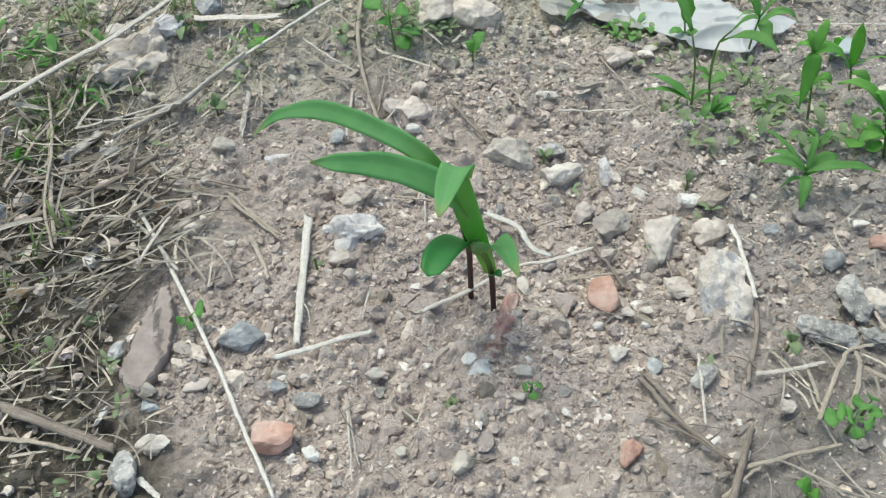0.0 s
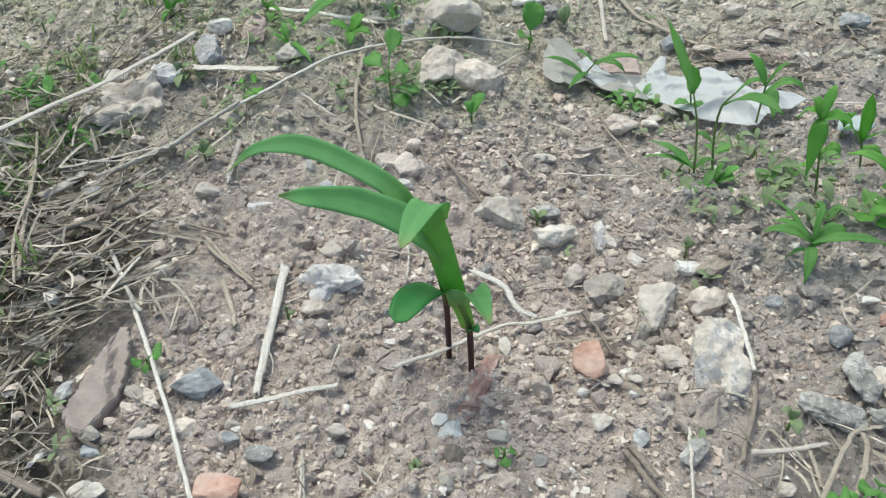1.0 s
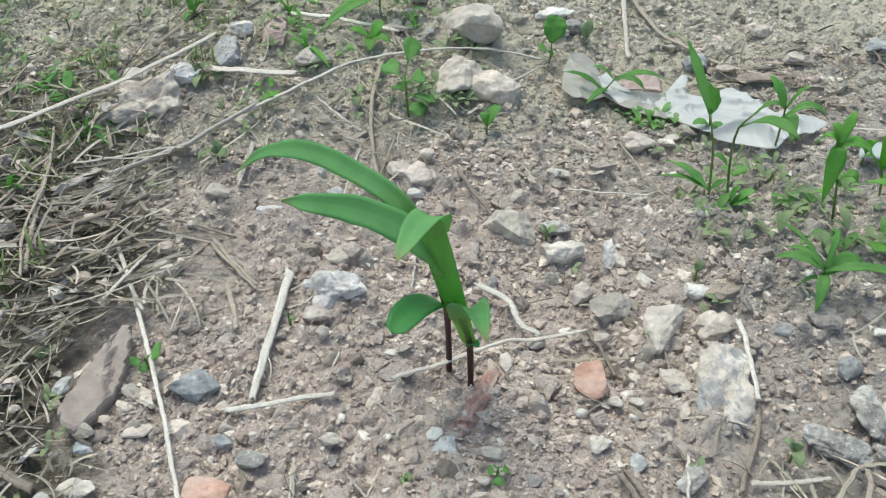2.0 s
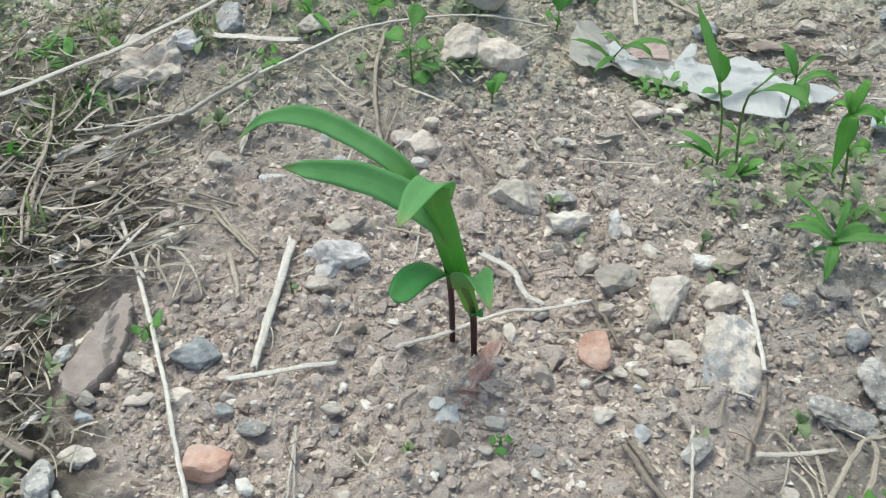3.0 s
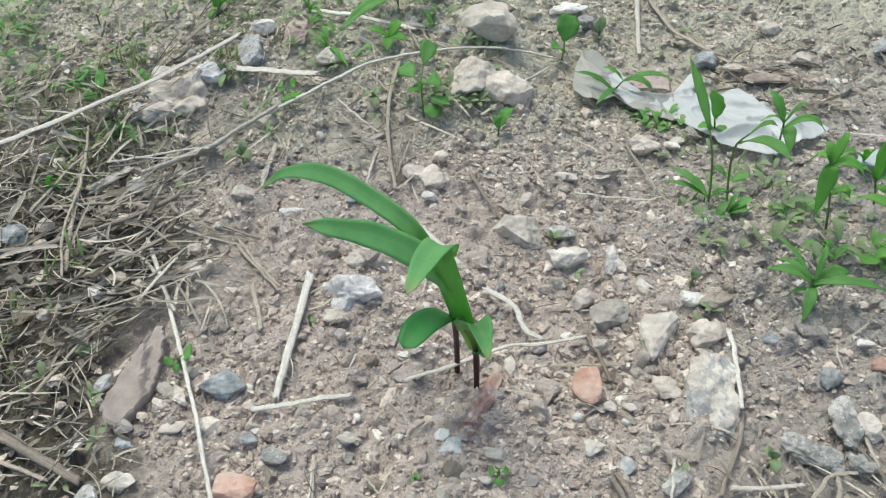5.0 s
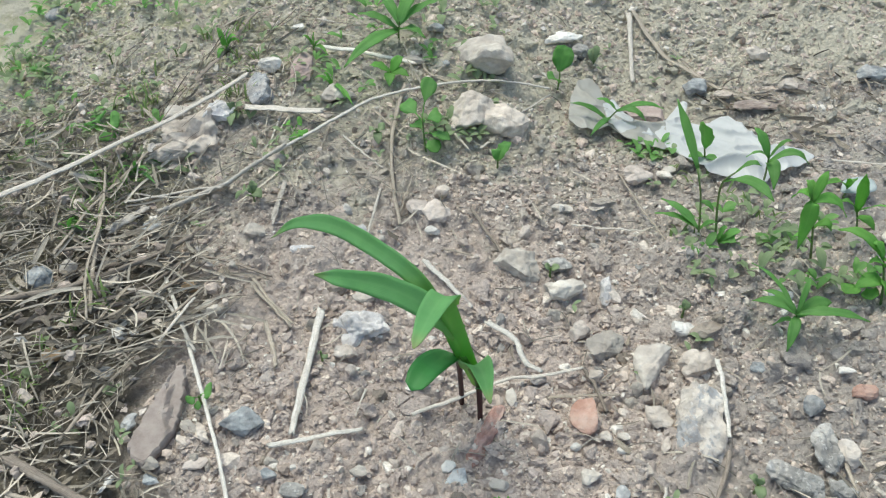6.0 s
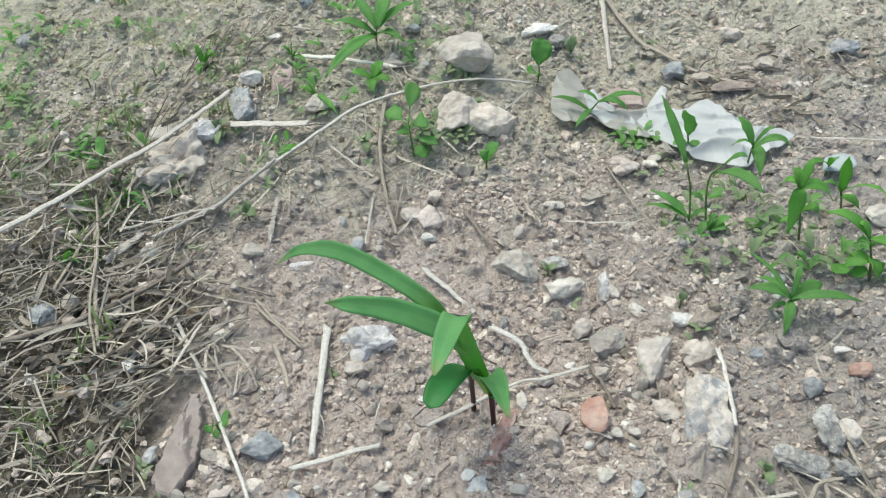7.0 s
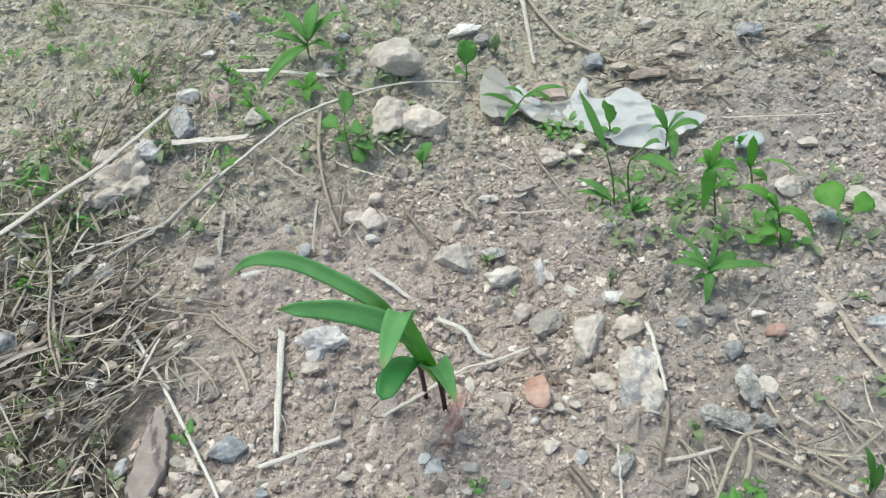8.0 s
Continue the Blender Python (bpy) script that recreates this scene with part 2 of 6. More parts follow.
SOIL = soil_material()
GRAVEL = gravel_material(
    "mixed_gravel", (0.0, (0.42, 0.352, 0.305)), (0.12, (0.61, 0.52, 0.46)), (0.32, (0.55, 0.472, 0.42)), (0.42, (0.73, 0.64, 0.57)),
    (0.64, (0.66, 0.565, 0.51)), (0.74, (0.36, 0.35, 0.34)), (0.78, (0.80, 0.725, 0.65)), (0.92, (0.86, 0.825, 0.77)))
STONE = {
    "granite": stone_material("pale_granite", (0.44, 0.42, 0.41), (0.68, 0.645, 0.625), (0.83, 0.79, 0.76), (0.86, 0.84, 0.82), 0.92, 0.3, 0.8, (0.56, 0.545, 0.55)),
    "mottled": stone_material("mottled_granite", (0.50, 0.44, 0.385), (0.75, 0.685, 0.61), (0.86, 0.80, 0.73), (0.87, 0.85, 0.81), 0.92, 0.4, 0.9, (0.42, 0.43, 0.45)),
    "slate": stone_material("dark_blue_grey_stone", (0.16, 0.165, 0.175), (0.29, 0.295, 0.305), (0.46, 0.455, 0.45), (0.76, 0.75, 0.72), 0.8, 0.3),
    "dark": stone_material("dark_granite", (0.15, 0.149, 0.145), (0.33, 0.322, 0.305), (0.56, 0.54, 0.51), (0.82, 0.80, 0.76), 0.85, 0.2, 0.6),
    "grey": stone_material("grey_stone", (0.337, 0.302, 0.263), (0.484, 0.441, 0.387), (0.622, 0.574, 0.506), None, 0.9, 0.45),
    "blue": stone_material("blue_grey_stone", (0.20, 0.21, 0.22), (0.355, 0.375, 0.385), (0.62, 0.63, 0.625), None, 0.85, 0.3, 1.3),
    "tan": stone_material("tan_stone", (0.42, 0.36, 0.305), (0.58, 0.51, 0.445), (0.73, 0.66, 0.585), None, 0.92, 0.4),
    "earth": stone_material("earthy_stone", (0.40, 0.345, 0.295), (0.60, 0.53, 0.46), (0.76, 0.69, 0.61), None, 0.95, 0.5, 1.4),
    "rose": stone_material("dusky_red_stone", (0.36, 0.27, 0.245), (0.45, 0.35, 0.32), (0.54, 0.44, 0.40), None, 0.92, 0.3),
    "pink": stone_material("pinkish_stone", (0.46, 0.39, 0.34), (0.63, 0.55, 0.49), (0.77, 0.69, 0.62), None, 0.92, 0.3),
    "pale": stone_material("pale_limestone", (0.45, 0.40, 0.35), (0.62, 0.565, 0.50), (0.77, 0.725, 0.655), None, 0.92, 0.45),
    "white": stone_material("white_stone", (0.60, 0.56, 0.50), (0.75, 0.72, 0.67), (0.85, 0.83, 0.79), None, 0.88, 0.28),
    "brick": stone_material("orange_brick", (0.43, 0.245, 0.185), (0.545, 0.345, 0.275), (0.63, 0.455, 0.385), None, 0.95, 0.4),
    "slab": stone_material("brown_slab", (0.31, 0.255, 0.225), (0.42, 0.352, 0.315), (0.50, 0.43, 0.385), None, 0.9, 0.15),
    "clod": stone_material("soil_clod", (0.25, 0.205, 0.165), (0.37, 0.315, 0.26), (0.48, 0.42, 0.355), None, 0.95, 0.3),
    "duff": stone_material("rotten_wood", (0.17, 0.132, 0.115), (0.26, 0.21, 0.185), (0.37, 0.31, 0.27), None, 0.95, 0.45, 1.6),
    "ochre": stone_material("ochre_stone", (0.38, 0.24, 0.12), (0.50, 0.34, 0.19), (0.58, 0.42, 0.27), None, 0.85, 0.25),
    "bark": stone_material("red_bark", (0.24, 0.135, 0.112), (0.41, 0.245, 0.205), (0.54, 0.37, 0.32), None, 0.95, 0.4, 1.8),
}
STRAW = {
    "pale": straw_material("pale_straw", (0.40, 0.35, 0.295), (0.62, 0.565, 0.495), (0.76, 0.715, 0.645)),
    "white": straw_material("bleached_straw", (0.48, 0.425, 0.36), (0.74, 0.695, 0.625), (0.84, 0.81, 0.755)),
    "tan": straw_material("tan_stalk", (0.27, 0.22, 0.17), (0.43, 0.37, 0.30), (0.58, 0.515, 0.43)),
    "brown": straw_material("brown_twig", (0.165, 0.13, 0.103), (0.28, 0.235, 0.195), (0.41, 0.355, 0.30)),
}
LITTER = straw_material("weathered_litter", (0.33, 0.285, 0.225), (0.52, 0.465, 0.385), (0.70, 0.645, 0.55), 0.8, True)
DEAD_LEAF = straw_material("dead_leaf", (0.14, 0.118, 0.092), (0.26, 0.225, 0.18), (0.40, 0.35, 0.285), 0.85, True)
CORN = leaf_material("corn_leaf", (0.155, 0.375, 0.145), (0.215, 0.475, 0.19), (0.30, 0.54, 0.24), 0.45, 16.0, 0.5, (0.40, 0.42, 0.20), 0.55, (0.40, 0.74, 0.22))
CORN_SHEATH = leaf_material("corn_sheath", (0.19, 0.42, 0.09), (0.24, 0.50, 0.12), (0.32, 0.55, 0.18), 0.42, 16.0, 0.5, None, 0.6)
CORN_DARK = leaf_material("corn_first_leaf", (0.05, 0.23, 0.06), (0.07, 0.30, 0.075), (0.10, 0.35, 0.09), 0.3, 12.0, 0.45)
CORN_STEM = stem_material()
LEAF = {
    "weed": leaf_material("weed_leaf", (0.17, 0.38, 0.115), (0.28, 0.53, 0.175), (0.36, 0.59, 0.24), 0.55, 7.0, 0.5),
    "bright": leaf_material("bright_leaf", (0.19, 0.43, 0.10), (0.30, 0.58, 0.16), (0.38, 0.63, 0.22), 0.58, 7.0, 0.5),
    "dull": leaf_material("dull_leaf", (0.24, 0.32, 0.175), (0.34, 0.42, 0.235), (0.43, 0.51, 0.29), 0.35, 7.0, 0.65, None, 0.0, (0.42, 0.58, 0.28)),
    "grass": leaf_material("grass_blade", (0.14, 0.23, 0.075), (0.25, 0.34, 0.12), (0.34, 0.41, 0.19), 0.3, 5.0, 0.6, (0.5, 0.45, 0.25), 0.0, (0.40, 0.50, 0.20)),
}
WEED_STEM = straw_material("green_stem", (0.10, 0.17, 0.05), (0.17, 0.27, 0.08), (0.25, 0.34, 0.12), 0.55)
PLASTIC = {
    "white": plastic_material("milky_plastic_film", (0.74, 0.75, 0.745), (0.86, 0.87, 0.87), 0.5),
    "dusty": plastic_material("dusty_plastic_film", (0.50, 0.475, 0.42), (0.66, 0.645, 0.60), 0.45),
    "blue": plastic_material("bluish_plastic_film", (0.46, 0.52, 0.52), (0.62, 0.68, 0.68), 0.35),
}


# ---------------------------------------------------------------- ground form
def chance(i, j, seed):
    """A fixed random number from 0 to 1 for each whole (i, j)."""
    k = (np.asarray(i, np.int64) * 374761393 + np.asarray(j, np.int64) * 668265263 + seed * 982451653) & 0xFFFFFFFF
    k = ((k ^ (k >> 13)) * 1274126177) & 0xFFFFFFFF
    return ((k ^ (k >> 16)) & 0xFFFF) / 65535.0


def wobble(x, y, cell, seed):
    """Smooth noise from -1 to 1."""
    u, v = np.asarray(x, float) / cell, np.asarray(y, float) / cell
    i, j = np.floor(u), np.floor(v)
    a, b = u - i, v - j
    a, b = a * a * (3 - 2 * a), b * b * (3 - 2 * b)
    low = chance(i, j, seed) * (1 - a) + chance(i + 1, j, seed) * a
    high = chance(i, j + 1, seed) * (1 - a) + chance(i + 1, j + 1, seed) * a
    return 2 * (low * (1 - b) + high * b) - 1


def clods(x, y, cell, seed, share):
    """Heights of blunt crumbs with flat tops, about one to a cell."""
    u = np.asarray(x, float) / cell + 0.16 * wobble(x, y, cell * 0.45, seed + 7)
    v = np.asarray(y, float) / cell + 0.16 * wobble(x, y, cell * 0.45, seed + 8)
    i, j = np.floor(u), np.floor(v)
    top = np.zeros_like(u)
    for di in (-1, 0, 1):
        for dj in (-1, 0, 1):
            p, q = i + di, j + dj
            r = (0.22 + 0.42 * chance(p, q, seed + 2)) * (chance(p, q, seed + 3) < share)
            a, k = u - p - chance(p, q, seed), v - q - chance(p, q, seed + 1)
            turn = 6.28 * chance(p, q, seed + 4)
            a, k = a * np.cos(turn) + k * np.sin(turn), k * np.cos(turn) - a * np.sin(turn)
            d = (np.abs(a) ** 4 + np.abs(k * 1.25) ** 4 + np.abs(0.72 * (a + k)) ** 4) ** 0.25
            slope = 0.30 * (chance(p, q, seed + 5) - 0.5) * a + 0.30 * (chance(p, q, seed + 6) - 0.5) * k
            cap = r * 0.62 + 1e-6
            top = np.maximum(top, cap * np.tanh(np.maximum(r - d, 0) * 1.6 / cap) * (1 + slope * 2))
    return top * cell


SWELLS = ((0.235, 0.545, 0.014, 0.06), (0.15, 0.82, -0.030, 0.09), (-0.30, 0.57, -0.018, 0.05), (0.016, 0.392, -0.007, 0.020))


def base_z(x, y):
    """The broad lie of the ground, with a low swell and two hollows."""
    x, y = np.asarray(x, float), np.asarray(y, float)
    swell = sum(h * np.exp(-((x - p) ** 2 + (y - q) ** 2) / (2 * s * s)) for p, q, h, s in SWELLS)
    x, y = 0.42 * np.tanh(np.asarray(x, float) / 0.42), 0.42 * np.tanh((np.asarray(y, float) - 0.5) / 0.42)
    z = -0.0075 - 0.0216 * x - 0.0123 * y + 0.0633 * x * x - 0.1920 * x * y + 0.3166 * y * y + 0.6099 * x**3 - 0.0388 * x * x * y - 0.1427 * x * y * y + 0.0225 * y**3
    return z + swell


BANKS = []


def bank_z(x, y):
    """The soil banked up round the stones that sit in it."""
    x, y = np.asarray(x, float), np.asarray(y, float)
    z = np.zeros(x.shape)
    for p, q, yaw, a, b, h in BANKS:
        near = np.hypot(x - p, y - q) < 3 * a
        u, v = x[near] - p, y[near] - q
        c, s = math.cos(yaw), math.sin(yaw)
        d = np.hypot((u * c + v * s) / a, (v * c - u * s) / b)
        z[near] = np.maximum(z[near], h * np.exp(-np.maximum(d - 0.9, 0) / 0.45))
    return z


def ground_z(x, y):
    """The ground with its lumps and crumbs."""
    x, y = np.asarray(x, float), np.asarray(y, float)
    near = np.exp(-np.maximum(np.hypot(x, y - 0.5) - 0.75, 0) / 0.5)
    z = 0.0030 * wobble(x, y, 0.055, 11) + 0.0022 * wobble(x, y, 0.024, 12) + 0.0012 * wobble(x, y, 0.011, 13)
    lumpy = 0.55 + 0.45 * wobble(x, y, 0.13, 14)
    z = z + 0.46 * clods(x, y, 0.047, 60, 0.42) + 0.82 * lumpy * clods(x, y, 0.024, 20, 0.5) + 0.85 * clods(x, y, 0.0125, 30, 0.6) + 1.0 * clods(x, y, 0.0068, 40, 0.7) - 0.0062
    z = z + 0.0007 * wobble(x, y, 0.0042, 15)
    return base_z(x, y) + z * near + bank_z(x, y) * (0.75 + 0.5 * wobble(x, y, 0.012, 16))


def mesh_of(name, verts, faces, smooth=True, uv=None):
    """A mesh from arrays of places and of faces with equal corners."""
    verts, faces = np.asarray(verts, np.float32), np.asarray(faces, np.int32)
    mesh = bpy.data.meshes.new(name)
    mesh.vertices.add(len(verts))
    mesh.vertices.foreach_set("co", verts.ravel())
    k = faces.shape[1]
    mesh.loops.add(faces.size)
    mesh.loops.foreach_set("vertex_index", faces.ravel())
    mesh.polygons.add(len(faces))
    mesh.polygons.foreach_set("loop_start", np.arange(0, faces.size, k, dtype=np.int32))
    mesh.polygons.foreach_set("use_smooth", np.full(len(faces), smooth))
    if uv is not None:
        mesh.uv_layers.new(name="UVMap").data.foreach_set("uv", np.asarray(uv, np.float32)[faces.ravel()].ravel())
    mesh.update(calc_edges=True)
    return mesh


def part(name, mesh, material, parent=None, label=""):
    ob = new(name, mesh)
    if not mesh.materials:
        mesh.materials.append(material)
    if parent:
        ob.parent = parent
    return tagged(ob, label)


def quads(rows, cols):
    i = np.arange(rows - 1)[:, None] * cols + np.arange(cols - 1)[None]
    return np.stack([i, i + 1, i + cols + 1, i + cols], -1).reshape(-1, 4)


def spread(low, high, step, far):
    mid = np.arange(low, high + step / 2, step)
    out = np.cumsum(step * 1.28 ** np.arange(1, 200))
    out = out[: np.searchsorted(out, far) + 1]
    return np.r_[low - out[::-1], mid, high + out]


# ---------------------------------------------------------------- stones
def ball(level):
    bm = bmesh.new()
    bmesh.ops.create_icosphere(bm, subdivisions=level, radius=1.0)
    v = np.array([p.co[:] for p in bm.verts])
    f = np.array([[p.index for p in q.verts] for q in bm.faces])
    bm.free()
    return v, f


BALLS = {k: ball(k) for k in (1, 2, 3, 4, 5)}


def rock_form(seed, level, facets=9, rough=0.06, blocky=False, size=(1, 1, 1)):
    """Places of an angular stone that fills the size given: flat facets, chipped corners, and lumps and pits of even grain."""
    rng = np.random.RandomState(seed)
    v, f = BALLS[level]
    n = rng.normal(size=(facets, 3))
    n /= np.linalg.norm(n, axis=1)[:, None]
    off = rng.uniform(0.5, 1.0, facets)
    n[0] = n[0] * 0.3 + (0, 0, 1)
    n[0] /= np.linalg.norm(n[0])
    off[0] = rng.uniform(0.5, 0.68)
    if blocky:
        sides = np.array([(1, 0, 0), (-1, 0, 0), (0, 1, 0), (0, -1, 0)]) + rng.normal(0, 0.16, (4, 3))
        n = np.vstack([n, sides / np.linalg.norm(sides, axis=1)[:, None]])
        off = np.r_[np.maximum(off, 0.62), rng.uniform(0.5, 0.62, 4)]
    reach = np.maximum(v @ n.T, 0.05) / off
    r = np.minimum((reach**50.0).sum(1) ** (-1 / 50.0), 1.25)
    for d in rng.normal(size=(16, 3)):
        d /= np.linalg.norm(d)
        reach = v @ d
        cut = (r * reach).max() * rng.uniform(0.84, 0.97)
        r = np.where(reach > 0.05, np.minimum(r, cut / np.maximum(reach, 0.05)), r)
    w = v * r[:, None]
    w = (w - (w.max(0) + w.min(0)) / 2) / np.ptp(w, axis=0) * size
    grain = float(np.prod(size)) ** (1 / 3) / 2
    out = v / np.asarray(size)
    out /= np.linalg.norm(out, axis=1)[:, None]
    a = rng.uniform(0, 50, 3)
    lumps = np.array([0.7 * noise.fractal(Vector(p * 1.2 + a), 0.6, 2.2, 2) + 0.25 * noise.fractal(Vector(p * 3.0 + a), 0.8, 2.0, 2) + 0.32 * (noise.voronoi(Vector(p * 1.7 + a))[0][0] - 0.4) for p in w / grain])
    w = w + out * (rough * grain * lumps)[:, None]
    return (w - (w.max(0) + w.min(0)) / 2) / np.ptp(w, axis=0) * size, f


def stone(x, y, yaw, length, width, height, kind, label, seed, sink=0.35, name="stone", facets=12, rough=0.2, blocky=False):
    """A stone lying in the soil: its middle, the turn of its long side, its size, and the share of its height below the soil."""
    level = 5 if length > 0.03 else 4 if length > 0.018 else 3
    v, f = rock_form(seed, level, facets, rough * 1.2, blocky, (length, width, height))
    ob = part(name, mesh_of(name, v, f, False), STONE[kind])
    ob.matrix_world = pose(x, y, float(base_z(x, y)) + height * (0.5 - sink), 0, 0, yaw)
    if sink > 0.1:
        BANKS.append((x, y, radians(yaw), length / 2, width / 2, height * (0.33 if length > 0.03 and y < 0.6 else 0.22)))
    return tagged(ob, label, "stone", "stones on the soil")


stone(0.1755, 0.3865, -94, 0.0670, 0.0355, 0.0310, "mottled", "large cream and blue-grey mottled granite chunk half sunk in the soil", 23, 0.4, facets=14, rough=0.3, blocky=True)
stone(0.1416, 0.4384, -113, 0.0434, 0.0234, 0.0187, "pale", "large pale cream limestone piece half sunk in the soil", 9, 0.3, facets=9, rough=.14)
stone(0.2540, 0.3720, -70, 0.0368, 0.0240, 0.0140, "dark", "large dark grey speckled granite chunk half sunk in the soil", 114, 0.3, blocky=True, rough=0.35)
stone(0.2307, 0.3485, -22, 0.0385, 0.0175, 0.0125, "dark", "large dark grey speckled granite chunk half sunk in the soil", 121, 0.3, blocky=True, rough=0.35)
stone(0.2575, 0.3422, -27, 0.0190, 0.0120, 0.0096, "dark", "small dark grey speckled granite chunk half sunk in the soil", 128, 0.3, blocky=True, rough=0.35)
stone(0.2679, 0.3710, -66, 0.0203, 0.0160, 0.0128, "pale", "pale cream limestone piece half sunk in the soil", 135, 0.3)
stone(0.2537, 0.4102, -9, 0.0149, 0.0168, 0.0129, "blue", "small blue-grey broken stone half sunk in the soil", 142, 0.3)
stone(0.1467, 0.3916, -36, 0.0236, 0.0152, 0.0122, "tan", "tan earthy stone half sunk in the soil", 149, 0.3)
stone(0.0955, 0.3850, -77, 0.0270, 0.0195, 0.0160, "brick", "orange-red broken brick fragment half sunk in the soil", 156, 0.3, name="brick_fragment", facets=9, rough=.12)
stone(-0.1091, 0.2798, 2, 0.0263, 0.0190, 0.0133, "brick", "orange-red broken brick fragment half sunk in the soil", 6, 0.3, name="brick_fragment", facets=8, rough=.1, blocky=True)
stone(0.0966, 0.2676, 47, 0.0189, 0.0116, 0.0092, "brick", "small orange-red broken brick fragment half sunk in the soil", 170, 0.5, name="brick_fragment")
stone(-0.0756, 0.4501, 14, 0.0444, 0.0315, 0.0236, "granite", "large pale grey speckled granite chunk half sunk in the soil", 33, 0.3, facets=14, rough=0.36)
stone(-0.0831, 0.4275, 1, 0.0193, 0.0115, 0.0092, "tan", "small tan earthy stone half sunk in the soil", 184, 0.3)
stone(-0.0772, 0.4871, 37, 0.0262, 0.0204, 0.0163, "grey", "dull grey angular stone half sunk in the soil", 191, 0.3)
stone(-0.1038, 0.4904, 26, 0.0191, 0.0156, 0.0125, "clod", "small crumbly brown soil clod half sunk in the soil", 198, 0.3, name="soil_clod")
stone(-0.1415, 0.3555, 7, 0.0315, 0.0218, 0.0164, "blue", "blue-grey broken stone half sunk in the soil", 11, 0.3, facets=9, rough=.14)
stone(-0.2220, 0.3472, 68, 0.0154, 0.0103, 0.0083, "blue", "small blue-grey broken stone half sunk in the soil", 219, 0.3)
stone(-0.1914, 0.2567, -8, 0.0222, 0.0253, 0.0167, "dark", "dark grey speckled granite chunk half sunk in the soil", 226, 0.3, facets=14)
stone(-0.1798, 0.2767, 5, 0.0206, 0.0127, 0.0076, "pale", "pale cream limestone piece half sunk in the soil", 233, 0.3)
stone(-0.1959, 0.4621, 1, 0.0178, 0.0144, 0.0115, "tan", "small tan earthy stone half sunk in the soil", 240, 0.3)
stone(-0.2246, 0.4804, -4, 0.0148, 0.0098, 0.0078, "ochre", "small ochre yellow stone half sunk in the soil", 247, 0.3)
stone(0.0400, 0.5330, -4, 0.0422, 0.0308, 0.0200, "pale", "large pale cream limestone piece half sunk in the soil", 52, 0.2, facets=16)
stone(0.0785, 0.5088, -2, 0.0332, 0.0217, 0.0195, "pale", "pale cream limestone piece half sunk in the soil", 261, 0.3, facets=16)
stone(0.1133, 0.5155, -97, 0.0310, 0.0114, 0.0114, "granite", "pale grey speckled granite chunk half sunk in the soil", 268, 0.3)
stone(0.0727, 0.5399, -10, 0.0265, 0.0146, 0.0117, "dark", "dark grey speckled granite chunk half sunk in the soil", 275, 0.3)
stone(0.1122, 0.4557, 50, 0.0337, 0.0223, 0.0156, "grey", "dull grey angular stone half sunk in the soil", 282, 0.3)
stone(0.0925, 0.4689, -2, 0.0173, 0.0167, 0.0134, "pink", "small pinkish brown stone half sunk in the soil", 289, 0.3)
stone(0.1723, 0.4759, -9, 0.0215, 0.0127, 0.0089, "white", "bright white stone chip half sunk in the soil", 296, 0.3)
stone(0.1788, 0.4417, -11, 0.0230, 0.0237, 0.0142, "tan", "tan earthy stone half sunk in the soil", 303, 0.3, facets=16)
stone(0.0733, 0.6100, 4, 0.0242, 0.0101, 0.0081, "pale", "pale cream limestone piece half sunk in the soil", 310, 0.3)
stone(-0.0520, 0.5912, 13, 0.0210, 0.0153, 0.0122, "pink", "pinkish brown stone half sunk in the soil", 317, 0.3)
stone(-0.0344, 0.5867, 2, 0.0272, 0.0215, 0.0129, "pink", "pinkish brown stone half sunk in the soil", 324, 0.3)
stone(-0.0358, 0.5670, 1, 0.0138, 0.0088, 0.0070, "white", "small bright white stone chip half sunk in the soil", 331, 0.3)
stone(0.0065, 0.3366, -1, 0.0100, 0.0088, 0.0053, "white", "small bright white stone chip half sunk in the soil", 338, 0.3)
stone(0.0127, 0.3244, 59, 0.0256, 0.0148, 0.0052, "blue", "blue-grey broken stone flat on the soil", 345, 0.3, facets=7)
stone(-0.1118, 0.3168, -1, 0.0127, 0.0080, 0.0064, "blue", "small blue-grey broken stone half sunk in the soil", 352, 0.3)
stone(-0.1131, 0.3270, -1, 0.0108, 0.0061, 0.0049, "grey", "small dull grey angular stone half sunk in the soil", 359, 0.3)
stone(-0.0925, 0.3064, -1, 0.0173, 0.0112, 0.0089, "dark", "small dark grey speckled granite chunk half sunk in the soil", 366, 0.3)
stone(-0.0853, 0.2683, -37, 0.0127, 0.0081, 0.0065, "white", "small bright white stone chip half sunk in the soil", 373, 0.3)
stone(-0.0528, 0.3259, -1, 0.0127, 0.0081, 0.0065, "pale", "small pale cream limestone piece half sunk in the soil", 380, 0.3)
stone(-0.0956, 0.3242, -1, 0.0078, 0.0050, 0.0040, "white", "small bright white stone chip half sunk in the soil", 387, 0.3)
stone(-0.2858, 0.5550, -0, 0.0178, 0.0125, 0.0050, "blue", "small blue-grey broken stone half sunk in the soil", 394, 0.3)
stone(-0.1425, 0.5301, 2, 0.0215, 0.0085, 0.0068, "granite", "pale grey speckled granite chunk half sunk in the soil", 401, 0.3)
stone(-0.1888, 0.5470, -7, 0.0206, 0.0165, 0.0132, "grey", "dull grey angular stone half sunk in the soil", 408, 0.3)
stone(0.2128, 0.5018, -11, 0.0172, 0.0129, 0.0103, "tan", "small tan earthy stone half sunk in the soil", 415, 0.3)
stone(0.1427, 0.6620, -3, 0.0219, 0.0193, 0.0154, "pink", "pinkish brown stone half sunk in the soil", 422, 0.3)
